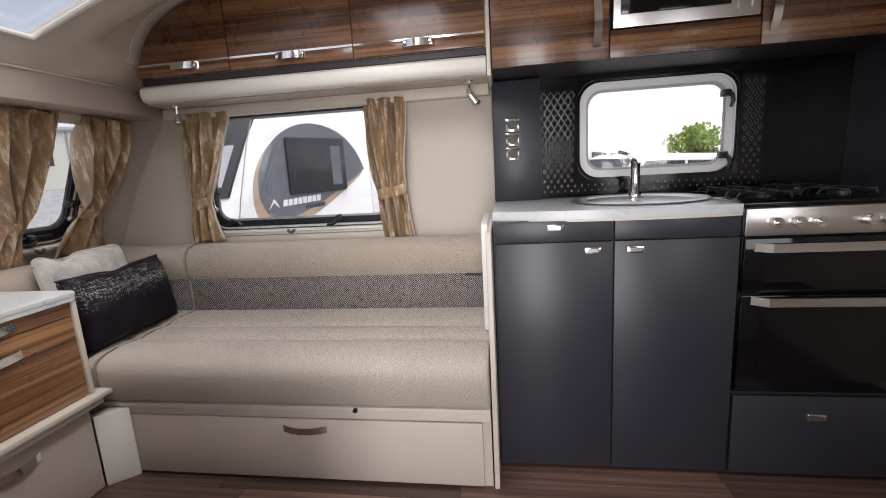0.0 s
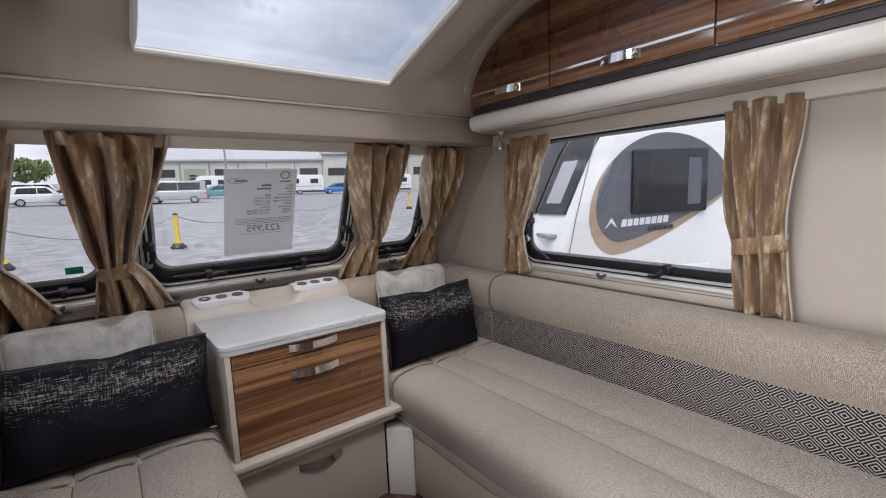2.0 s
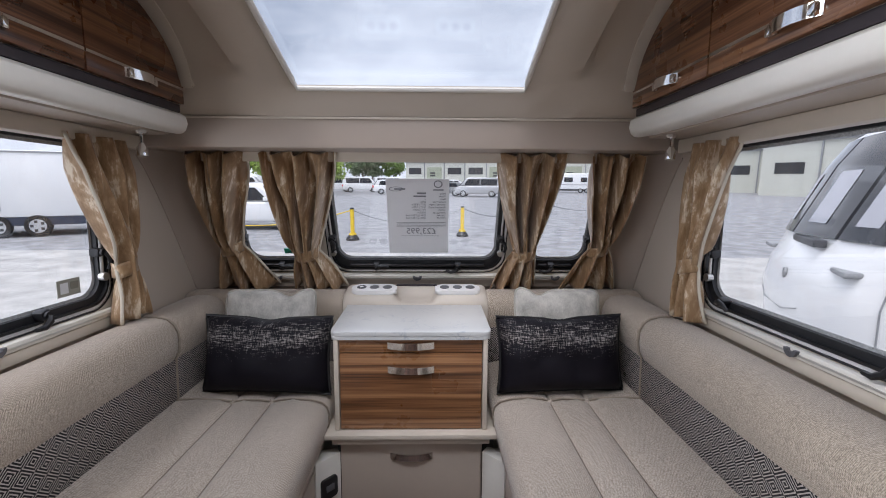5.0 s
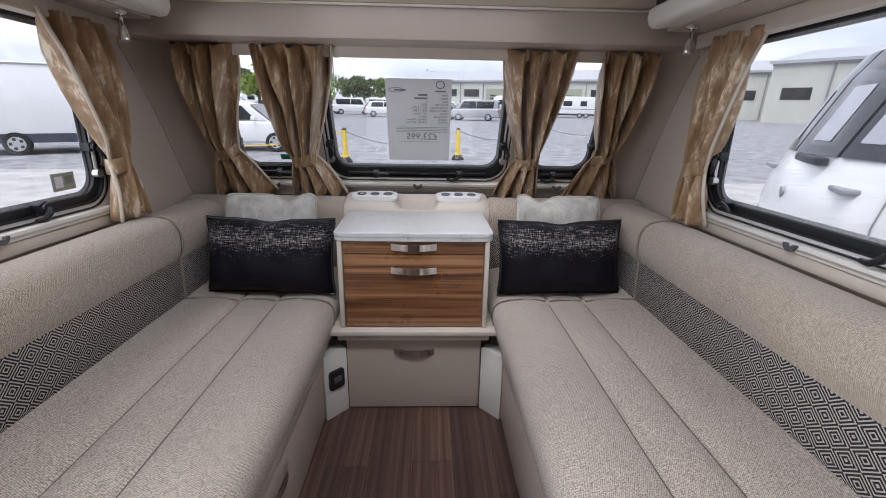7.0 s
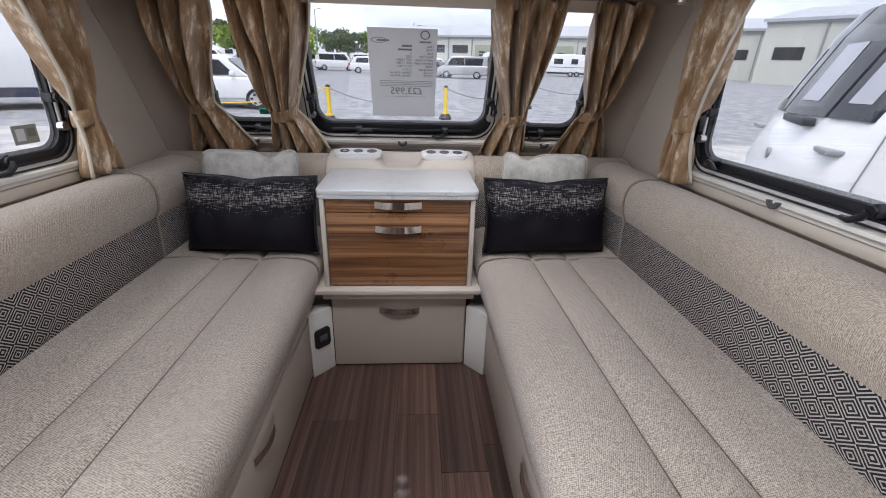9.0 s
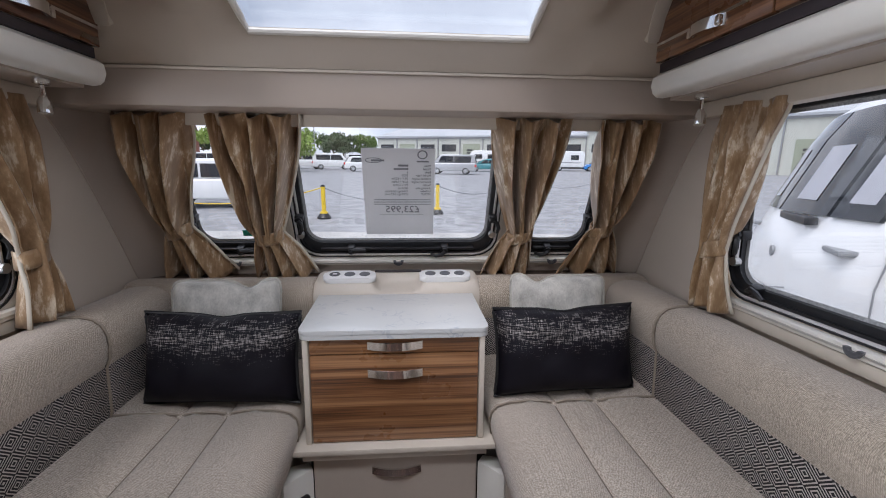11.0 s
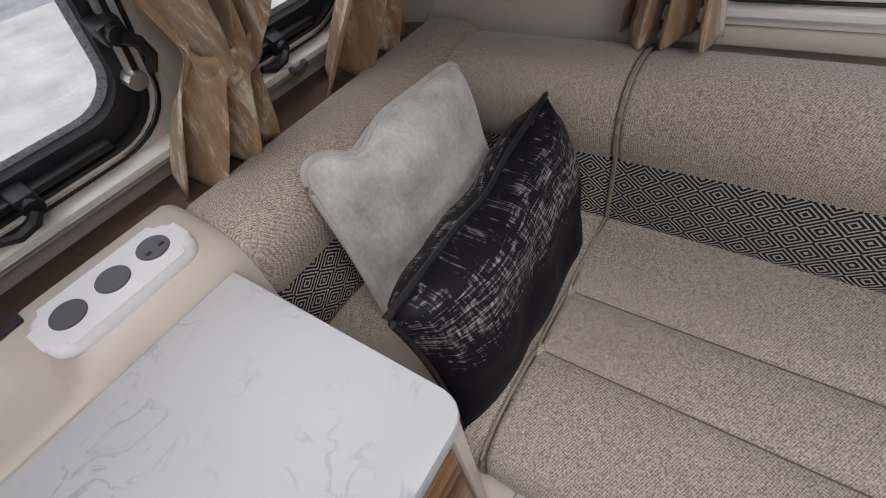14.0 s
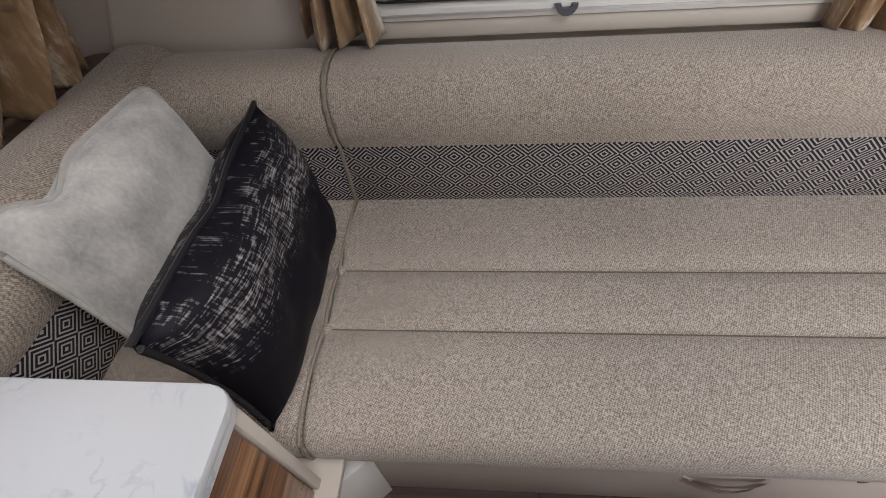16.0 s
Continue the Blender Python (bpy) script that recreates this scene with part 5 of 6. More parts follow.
M_DECAL = material("charcoal_decal", (0.115, 0.125, 0.15), 0.35, spread=0.1, scale=3)
M_GOLD = material("bronze_decal", (0.42, 0.31, 0.22), 0.4, spread=0.08)
M_NAVY = material("navy_skirt", (0.035, 0.045, 0.075), 0.4)
M_RIM = material("alloy_rim", (0.55, 0.56, 0.57), 0.35, 0.7, spread=0.1)


def ground_sheet():
    bm = bmesh.new()
    ns = [-3000, -400, -120, -60, -30, -15, 0, 15, 30, 60, 120, 400, 3000]
    g = [[bm.verts.new((x, y, GZ)) for x in ns] for y in ns]
    for j in range(len(ns) - 1):
        for i in range(len(ns) - 1):
            bm.faces.new((g[j][i], g[j][i + 1], g[j + 1][i + 1], g[j + 1][i]))
    tagged(part("ground", bm, M_GRAVEL, smooth=False), "grey gravel yard of a caravan dealer", "ground", kind="structure")
    bm = bmesh.new()
    pts0 = [(-80 + 6 * k, 4.0 + 0.25 * math.sin(1.7 * k)) for k in range(27)]
    pts1 = [(-80 + 6 * k, 9.3 + 0.5 * math.sin(1.1 * k + 1)) for k in range(27)]
    a = [bm.verts.new((x, y, GZ + 0.006)) for x, y in pts0]
    b = [bm.verts.new((x, y, GZ + 0.006)) for x, y in pts1]
    for i in range(26):
        bm.faces.new((a[i], a[i + 1], b[i + 1], b[i]))
    tagged(part("road", bm, M_LANE, smooth=False), "pale concrete lane across the yard", "lane", kind="structure")


ground_sheet()


def wheel(parent, x, y, z, r, w, m):
    bm = disc((x, y, z), r, w, "y", 22, bevel=0.02)
    ty = part("wheel", moved(bm, m), M_TYRE, parent, "black tyre")
    rim = disc((x, y, z), r * 0.66, w + 0.012, "y", 18, bevel=0.01)
    part("rim", moved(rim, m), M_RIM, ty, "alloy rim")
    bm = bmesh.new()
    for k in range(5):
        a = 2 * math.pi * k / 5
        c = Vector((x + r * 0.42 * math.cos(a + 0.6), y - w / 2 - 0.006, z + r * 0.42 * math.sin(a + 0.6)))
        box(c.x - r * 0.12, c.x + r * 0.12, c.y - 0.004, c.y + 0.004, c.z - r * 0.12, c.z + r * 0.12, 0.0, 1, bm)
    part("rim_gap", moved(bm, m), M_DARK, ty)


def car(at, yaw, paint, kind, label):
    """A parked car: x is its length, nose at +x, y its width."""
    shapes = {
        "suv": (4.6, 1.88, 1.68, [(-2.2, 0.35), (-2.28, 0.75), (-2.2, 1.02), (2.0, 1.02), (2.22, 0.85), (2.28, 0.5), (2.2, 0.3)], [(-2.1, 1.0), (-1.75, 1.55), (-1.3, 1.66), (0.2, 1.68), (0.6, 1.55), (1.25, 1.02)]),
        "hatch": (4.1, 1.75, 1.5, [(-2.0, 0.3), (-2.05, 0.7), (-1.95, 0.95), (1.7, 0.9), (1.98, 0.72), (2.05, 0.4), (1.95, 0.25)], [(-1.95, 0.93), (-1.6, 1.4), (-1.1, 1.5), (0.1, 1.48), (0.5, 1.38), (1.2, 0.92)]),
        "van": (4.8, 1.9, 1.95, [(-2.35, 0.35), (-2.4, 1.0), (-2.35, 1.15), (1.9, 1.1), (2.3, 0.9), (2.4, 0.5), (2.3, 0.3)], [(-2.36, 1.12), (-2.3, 1.9), (-2.0, 1.95), (0.9, 1.95), (1.2, 1.85), (1.85, 1.12)]),
    }
    length, width, high, low, cab = shapes[kind]
    m = Matrix.Translation((at[0], at[1], GZ)) @ Matrix.Rotation(radians(yaw), 4, "Z")
    ob = thing("parked_car", (at[0], at[1], GZ), label, "car", "parked cars")
    part("body", moved(prism(low, -width / 2, width / 2, "y", r=0.09, seg=3), m), paint, ob)
    part("cabin", moved(prism(cab, -width / 2 + 0.10, width / 2 - 0.10, "y", r=0.08, seg=3), m), paint, ob)
    x0, x1, x2, x3 = cab[0][0], cab[1][0], cab[-2][0], cab[-1][0]
    zb, zt = cab[0][1] + 0.06, high - 0.16
    for s in (-1, 1):
        gl = [(x0 + 0.5, zb), (x1 + 0.35, zt), (x2 - 0.2, zt), (x3 - 0.42, zb)]
        part("side_glass", moved(prism(gl, s * (width / 2 - 0.099), s * (width / 2 - 0.085), "y"), m), M_CARGLASS, ob)
        part("pillar", moved(box(-0.25, -0.18, s * (width / 2 - 0.10), s * (width / 2 - 0.08), zb, zt), m), paint, ob)
        part("headlamp", moved(box(low[-3][0] - 0.22, low[-3][0] - 0.03, s * (width / 2 - 0.35), s * (width / 2 - 0.04), 0.68, 0.82, 0.03), m), M_WHITE, ob)
        part("tail_lamp", moved(box(low[1][0] - 0.01, low[1][0] + 0.14, s * (width / 2 - 0.22), s * (width / 2 + 0.004), 0.75, 1.0, 0.03), m), M_RED, ob)
        part("mirror", moved(box(x3 - 0.55, x3 - 0.40, s * (width / 2 - 0.05), s * (width / 2 + 0.12), zb, zb + 0.13, 0.03), m), paint, ob)
    part("windscreen", moved(prism([(x3 - 0.02, zb - 0.02), (x2 + 0.035, zt + 0.06), (x2 + 0.05, zt + 0.06), (x3 + 0.03, zb - 0.02)], -width / 2 + 0.22, width / 2 - 0.22, "y"), m), M_CARGLASS, ob)
    part("rear_glass", moved(prism([(x0 - 0.01, zb + 0.05), (x1 - 0.03, zt), (x1 - 0.045, zt), (x0 - 0.03, zb + 0.05)], -width / 2 + 0.25, width / 2 - 0.25, "y"), m), M_CARGLASS, ob)
    for wx in (-length * 0.29, length * 0.31):
        for s in (-1, 1):
            wm = m @ Matrix.Translation((wx, s * (width / 2 - 0.10), 0)) @ Matrix.Rotation(0 if s < 0 else math.pi, 4, "Z")
            wheel(ob, 0, 0, 0.34, 0.34, 0.22, wm)
    return ob


PAINTS = {"white": M_PAINT, "silver": material("silver_paint", (0.50, 0.51, 0.52), 0.25, 0.4, coat=0.5), "dark": material("dark_paint", (0.045, 0.05, 0.06), 0.2, coat=0.6),
          "blue": material("blue_paint", (0.02, 0.20, 0.55), 0.25, coat=0.6), "teal": material("teal_paint", (0.05, 0.25, 0.28), 0.3, coat=0.5), "grey": material("grey_paint", (0.18, 0.19, 0.20), 0.25, coat=0.5)}


def caravan(at, yaw, length, label, motor=False, windows=True):
    """A parked touring caravan far off: x is its length, nose at +x."""
    m = Matrix.Translation((at[0], at[1], GZ)) @ Matrix.Rotation(radians(yaw), 4, "Z")
    ob = thing("parked_caravan", (at[0], at[1], GZ), label, "caravan", "parked caravans")
    h = length / 2
    prof = [(-h, 0.5), (-h, 2.3), (-h + 0.25, 2.55), (h - 1.0, 2.6), (h - 0.45, 2.35), (h - 0.12, 1.5), (h, 1.0), (h - 0.1, 0.5)]
    part("body", moved(prism(prof, -1.12, 1.12, "y", r=0.08, seg=3), m), M_PAINT, ob)
    part("skirt", moved(box(-h + 0.1, h - 0.3, -1.08, 1.08, 0.3, 0.5), m), M_DARK, ob)
    if windows:
        for s in (-1, 1):
            for x0, x1 in ((-h + 0.7, -h + 1.7), (-0.4, 0.4), (h - 2.1, h - 1.0)):
                part("window", moved(box(x0, x1, s * 1.115, s * 1.14, 1.45, 2.05, 0.01), m), M_CARGLASS, ob)
            part("stripe", moved(box(-h + 0.3, h - 0.6, s * 1.118, s * 1.128, 1.05, 1.12), m), M_DECAL, ob)
        for k in (-1, 0, 1):
            part("front_window", moved(prism([(h - 0.45 + 0.01, 2.25), (h - 0.16 + 0.01, 1.55), (h - 0.13, 1.55), (h - 0.41, 2.25)], k * 0.68 - 0.30, k * 0.68 + 0.30, "y"), m), M_CARGLASS, ob)
    for wx in (-0.42, 0.36):
        for s in (-1, 1):
            wm = m @ Matrix.Translation((wx, s * 1.02, 0)) @ Matrix.Rotation(0 if s < 0 else math.pi, 4, "Z")
            wheel(ob, 0, 0, 0.33, 0.33, 0.2, wm)
    part("drawbar", moved(tube([(h - 0.2, 0.4, 0.45), (h + 1.2, 0.0, 0.45), (h - 0.2, -0.4, 0.45)], 0.05, 8), m), M_GREY, ob)
    return ob


def chain_post(x, y, lean=0.0):
    m = Matrix.Translation((x, y, GZ)) @ Matrix.Rotation(radians(lean), 4, "Y")
    ob = thing("chain_post", (x, y, GZ), "yellow plastic chain post on a round black base", "post", "chain posts")
    part("base", moved(tube([(0, 0, 0.0), (0, 0, 0.05), (0, 0, 0.09), (0, 0, 0.16)], [0.20, 0.20, 0.17, 0.12], 18), m), M_BLACK, ob, "black weighted base")
    part("collar", moved(tube([(0, 0, 0.15), (0, 0, 0.22)], [0.12, 0.10], 16), m), M_YELLOW, ob)
    part("pole", moved(tube([(0, 0, 0.18), (0, 0, 0.94)], 0.062, 14), m), M_YELLOW, ob)
    part("cap", moved(tube([(0, 0, 0.94), (0, 0, 0.98), (0, 0, 1.0)], [0.068, 0.06, 0.02], 14), m), M_BLACK, ob)


POSTS = [(-7.6, 10.6), (-2.42, 11.8), (1.0, 12.8), (4.52, 16.6), (9.5, 19.0), (14.5, 21.5)]
for p in POSTS:
    chain_post(*p)
for (ax, ay), (bx, by) in zip(POSTS, POSTS[1:]):
    path = [(ax + (bx - ax) * k / 16, ay + (by - ay) * k / 16, GZ + 0.92 - 0.42 * (1 - (k / 8 - 1) ** 2)) for k in range(17)]
    c = thing("barrier_chain", ((ax + bx) / 2, (ay + by) / 2, GZ), "sagging plastic barrier chain between posts", "chain", "barrier chains")
    part("links", tube(path, 0.017, 6), M_GREY if ax > -5 else M_YELLOW, c)

car((-6.75, 15.0), 5, PAINTS["white"], "suv", "white estate car parked beyond the chain")
car((-11.5, 18.0), 8, PAINTS["dark"], "hatch", "dark car parked behind the white one")
car((-7.6, 19.5), 4, PAINTS["blue"], "hatch", "blue hatchback parked in the yard")
row = [((4.6, 43.5), 168, "silver", "van"), ((1.2, 45.5), 170, "grey", "hatch"), ((-1.6, 47.5), 172, "silver", "suv"), ((-4.8, 49.5), 10, "white", "suv"), ((-9.4, 55.5), 12, "white", "van"), ((-13.2, 57), 15, "white", "van"),
       ((-17.0, 60), 12, "dark", "suv"), ((-21.5, 62), 12, "silver", "hatch"), ((-26, 60), 12, "white", "van"), ((-31, 57), 12, "grey", "hatch"), ((9.6, 52), 170, "teal", "hatch"), ((25.0, 55), 168, "blue", "hatch"), ((-6.0, 60.0), 12, "white", "van"), ((-2.0, 57), 10, "dark", "suv"), ((2.5, 55.0), 10, "white", "suv"), ((7.0, 58.0), 10, "white", "van")]
for at, yaw, p, k in row:
    car(at, yaw, PAINTS[p], k, p + " " + {"suv": "estate car", "hatch": "hatchback", "van": "van"}[k] + " parked in a row in the yard")
caravan((20.0, 57.0), 160, 7.0, "white caravan with dark windows parked by the warehouse")
caravan((32.0, 54.0), 165, 7.0, "white caravan with dark windows parked by the warehouse")
caravan((12.0, 62.0), 165, 6.5, "white caravan in the far row")
caravan((-24.0, 68.0), 10, 6.5, "white caravan in the far row")
caravan((-34.0, 66.0), 12, 6.5, "white caravan in the far row")


def trailer(at, yaw):
    """The large white twin-axle caravan seen through the left window."""
    m = Matrix.Translation((at[0], at[1], GZ)) @ Matrix.Rotation(radians(yaw), 4, "Z")
    ob = thing("white_trailer", (at[0], at[1], GZ), "large white twin-axle caravan across the yard", "caravan")
    part("body", moved(prism([(-3.6, 0.62), (-3.6, 2.5), (-3.4, 2.66), (3.3, 2.66), (3.5, 2.5), (3.5, 0.62)], -1.12, 1.12, "y", r=0.06), m), M_PAINT, ob)
    part("skirt", moved(box(-3.5, 3.4, -1.09, 1.09, 0.36, 0.62), m), M_NAVY, ob)
    for x0, x1, z0, z1 in ((-1.6, -0.7, 1.75, 2.1), (-1.7, -0.6, 0.82, 1.1)):
        part("vent", moved(box(x0, x1, -1.135, -1.115, z0, z1, 0.01), m), M_GREY, ob)
    part("top_rail", moved(box(-3.5, 3.4, -1.14, -1.11, 2.58, 2.63), m), M_GREY, ob)
    for wx in (-0.75, 0.2):
        wheel(ob, 0, 0, 0.34, 0.34, 0.22, m @ Matrix.Translation((wx, -1.04, 0)))


trailer((-13.0, 13.2), 28)


M_FADED = material("faded_sheet", (0.42, 0.43, 0.47), 0.7, spread=0.08)


def neighbour():
    """The white caravan that stands beside the side window, nose towards it. Own frame: x along its side from the nose, y into it, z from the floor."""
    m = Matrix(((0.87, 0.493, 0, 2.74), (-0.493, 0.87, 0, 1.25), (0, 0, 1, 0), (0, 0, 0, 1)))
    ob = thing("neighbour_caravan", (m @ Vector((3.5, 1.1, GZ))), "white touring caravan with grey teardrop graphics parked alongside", "caravan")
    prof = [(0.72, 0.0), (0.55, -0.26), (0.08, -0.28), (-0.07, -0.12), (-0.10, 0.5), (-0.05, 0.72), (0.02, 0.86), (0.15, 1.16), (0.33, 1.56), (0.50, 1.82), (0.78, 2.02), (1.2, 2.10), (6.6, 2.10), (6.9, 1.9), (7.0, 1.0), (6.95, 0.02)]

    def bow(y):
        """How far the rounded nose falls back beside the middle."""
        d = abs(y - 1.13) / 1.13
        return 0.22 * d ** 2 + 0.10 * max(0.0, (d - 0.88) / 0.12) ** 2 - 0.07 * (y - 0.6)

    bm = bmesh.new()
    cuts = [0.0, 0.012, 0.035, 0.08, 0.14, 0.25, 0.4, 0.6, 0.85, 1.13]
    cuts += [2.26 - y for y in cuts[-2::-1]]
    rows = []
    for y in cuts:
        e = min(y, 2.26 - y)
        top_in = 0.07 * (1 - min(1.0, e / 0.10)) ** 2
        rows.append([bm.verts.new(m @ Vector((x + bow(y) * (1 if x < 0.4 else max(0.0, (1.2 - x) / 0.8)), y, z - (top_in if z > 1.9 else 0)))) for x, z in prof])
    for a, b in zip(rows, rows[1:]):
        for k in range(len(prof)):
            bm.faces.new((a[k], a[(k + 1) % len(prof)], b[(k + 1) % len(prof)], b[k]))
    bm.faces.new(rows[0]); bm.faces.new(rows[-1])
    part("body", bm, M_PAINT, ob, split=50)
    part("nose_seam", moved(tube([(0.26, -0.003, 0.0), (0.26, -0.003, 0.55), (0.34, -0.003, 0.95), (0.48, -0.003, 1.5), (0.62, -0.003, 1.9)], 0.006, 5), m), M_GREY, ob)
    # dark blue box that fills the space below the body's lower edge
    part("skirt", moved(box(0.62, 6.8, 0.03, 2.2, -0.38, 0.03), m), M_NAVY, ob, "navy box below the body side")
    # front windows follow the nose
    nose = [(0.068, 0.97), (0.15, 1.16), (0.33, 1.56), (0.48, 1.79)]
    for a, b in ((0.11, 0.48), (0.52, 1.24), (1.28, 1.95)):
        bm = bmesh.new()
        ys = [a + (b - a) * k / 5 for k in range(6)]
        g = [[[bm.verts.new(m @ Vector((x - o + bow(y), y, z + 0.1 * o))) for x, z in nose] for y in ys] for o in (0.022, -0.02)]
        for k in range(3):
            for q in range(5):
                for o in (0, 1):
                    bm.faces.new((g[o][q][k], g[o][q + 1][k], g[o][q + 1][k + 1], g[o][q][k + 1]))
            for q in (0, 5):
                bm.faces.new((g[0][q][k], g[1][q][k], g[1][q][k + 1], g[0][q][k + 1]))
        for q in range(5):
            for k in (0, 3):
                bm.faces.new((g[0][q][k], g[0][q + 1][k], g[1][q + 1][k], g[1][q][k]))
        fw = part("front_window", bm, M_CARGLASS, ob, "dark sloping front window")
        c, hw = (a + b) / 2, 0.15 if 0.5 < a < 1 else 0.10
        sh = bmesh.new()
        col = [[sh.verts.new(m @ Vector((x - 0.027 + bow(y), y, z))) for x, z in ((0.114, 1.08), (0.15, 1.16), (0.302, 1.50))] for y in (c - hw + hw * k / 4 for k in range(9))]
        for p, q in zip(col, col[1:]):
            for k in (0, 1):
                sh.faces.new((p[k], q[k], q[k + 1], p[k + 1]))
        part("notice", sh, M_FADED, fw, "white price sheet in the window")
    part("window_plinth", moved(box(0.0, 0.09, 0.55, 1.22, 0.90, 0.96, 0.01), m), M_DARK, ob)
    for yy, hz in ((0.23, 0.76), (1.84, 0.80)):
        part("grab_handle", moved(prism([(bow(yy) - 0.085, yy - 0.15), (bow(yy) - 0.085, yy + 0.15), (bow(yy) + 0.03, yy + 0.12), (bow(yy) + 0.03, yy - 0.12)], hz - 0.02, hz + 0.02, "z", r=0.012), m), M_GREY, ob, "grey grab handle")
    part("badge", moved(disc((-0.088, 0.92, 0.64), 0.045, 0.02, "x", 20), m), M_GREY, ob, "round grey badge")
    part("nose_panel_seam", moved(tube([(bow(0.6) - 0.1, 0.6, 0.40), (bow(0.85) - 0.1, 0.85, 0.34), (bow(1.4) - 0.1, 1.4, 0.34), (bow(1.65) - 0.1, 1.65, 0.40)], 0.005, 5), m), M_GREY, ob)
    # graphics on the side that faces the window
    def decal(pts, depth, mat, name, label=""):
        return part(name, moved(prism(pts, -0.0 - depth, 0.01, "y"), m), mat, ob, label, smooth=False)

    def tear(x0, zl, xb, zb, xt, zt, xp, zp):
        """A leaf with its round end at x0 and its point at (xp, zp)."""
        pts = [(xt + (xt - x0) * math.cos(a), zl + (zt - zl) * math.sin(a)) for a in (math.pi * (0.5 + i / 28) for i in range(14))]
        pts += [(xb + (xb - x0) * math.cos(a), zl + (zl - zb) * math.sin(a)) for a in (math.pi * (1 + i / 20) for i in range(11))]
        for i in range(1, 9):
            t = i / 8
            pts.append((xb * (1 - t) ** 2 + (xb + 0.45) * 2 * t * (1 - t) + xp * t * t, zb * (1 - t) ** 2 + (zb + 0.06) * 2 * t * (1 - t) + zp * t * t))
        for i in range(1, 8):
            t = i / 8
            pts.append((xp * (1 - t) ** 2 + (xp - 0.2) * 2 * t * (1 - t) + xt * t * t, zp * (1 - t) ** 2 + (zt - 0.02) * 2 * t * (1 - t) + zt * t * t))
        return pts

    decal(tear(0.475, 0.92, 0.74, 0.56, 1.25, 1.70, 1.98, 1.15), 0.004, M_GOLD, "graphic", "bronze teardrop outline")
    decal(tear(0.545, 1.02, 0.79, 0.685, 1.27, 1.73, 2.02, 1.20), 0.008, M_DECAL, "graphic", "charcoal teardrop graphic")
    sw = part("side_window", moved(box(0.90, 1.70, -0.04, 0.01, 0.955, 1.57, 0.02), m), M_CARGLASS, ob, "dark side window")
    for x0, x1, z0, z1 in ((3.1, 3.9, 1.0, 1.58), (5.0, 5.75, 0.95, 1.6)):
        part("side_window", moved(box(x0, x1, -0.04, 0.01, z0, z1, 0.02), m), M_CARGLASS, ob, "dark side window")
    # paler strip on the glass, a reflection drawn in colour
    part("window_glint", moved(box(1.48, 1.62, -0.043, -0.04, 1.03, 1.48), m), M_DECAL, sw)
    # two rows of plain slanted blocks stand for the model's name
    for x0, z0, h, w, step, count, rise, mat in ((0.80, 0.835, 0.070, 0.050, 0.063, 8, 0.0035, M_SHEET), (1.08, 0.782, 0.042, 0.044, 0.056, 5, 0.003, M_DARK)):
        for k in range(count):
            x, z = x0 + step * k, z0 + rise * k
            part("lettering", moved(prism([(x, z), (x + w, z), (x + w + h * 0.2, z + h), (x + h * 0.2, z + h)], -0.012, -0.004, "y"), m), mat, ob, smooth=False)
    part("emblem", moved(prism([(0.63, 0.815), (0.70, 0.925), (0.73, 0.885), (0.76, 0.825), (0.72, 0.855), (0.70, 0.885)], -0.012, 0.0, "y"), m), M_SHEET, ob)
    # hatch, lamps, door
    hf = part("locker_hatch", moved(box(0.90, 1.78, -0.012, 0.01, 0.07, 0.42, 0.01), m), M_PAINT, ob, "white locker hatch")
    part("hatch_panel", moved(box(0.93, 1.75, -0.018, -0.012, 0.10, 0.39, 0.004), m), M_WHITE, hf)
    part("inlet_flap", moved(box(0.69, 0.80, -0.015, 0.01, 0.16, 0.32, 0.01), m), M_WHITE, ob)
    part("side_lamp", moved(box(0.48, 0.54, -0.018, 0.01, 0.37, 0.41, 0.006), m), M_AMBER, ob, "amber side lamp")
    part("reflector", moved(box(1.70, 1.78, -0.018, 0.01, 0.05, 0.075, 0.004), m), M_AMBER, ob)
    part("corner_plate", moved(box(0.30, 0.40, -0.010, 0.01, 0.20, 0.28, 0.006), m), M_RAIL, ob)
    do = part("entrance_door", moved(box(2.12, 2.75, -0.012, 0.01, -0.15, 1.85, 0.02), m), M_PAINT, ob)
    part("door_window", moved(box(2.27, 2.62, -0.02, -0.012, 1.05, 1.65, 0.02), m), M_CARGLASS, do)
    part("door_lock", moved(disc((2.22, -0.02, 1.10), 0.06, 0.02, "y", 16), m), M_DARK, do)
    for k in range(2):
        part("side_window", moved(box(3.7 + 1.5 * k, 4.7 + 1.5 * k, -0.03, 0.01, 1.0, 1.55, 0.02), m), M_CARGLASS, ob)
    part("awning_rail", moved(box(0.95, 6.6, -0.015, 0.01, 2.0, 2.03), m), M_ALU, ob)
    for wx in (3.3, 4.1):
        wheel(ob, 0, 0, 0.0, 0.33, 0.2, m @ Matrix.Translation((wx, 0.08, GZ + 0.33)))
    part("drawbar", moved(tube([(0.4, 0.7, -0.15), (-0.7, 1.05, -0.18), (-1.0, 1.13, -0.15), (-0.7, 1.21, -0.18), (0.4, 1.56, -0.15)], 0.045, 8), m), M_GREY, ob)
    part("jockey_handle", moved(tube([(-0.85, 1.13, -0.15), (-0.85, 1.13, 0.12)], 0.03, 8), m), M_RED, ob, "red jockey handle")
    part("jockey_wheel", moved(tube([(-0.85, 1.13, GZ), (-0.85, 1.13, -0.15)], [0.09, 0.04], 10), m), M_GREY, ob)


neighbour()


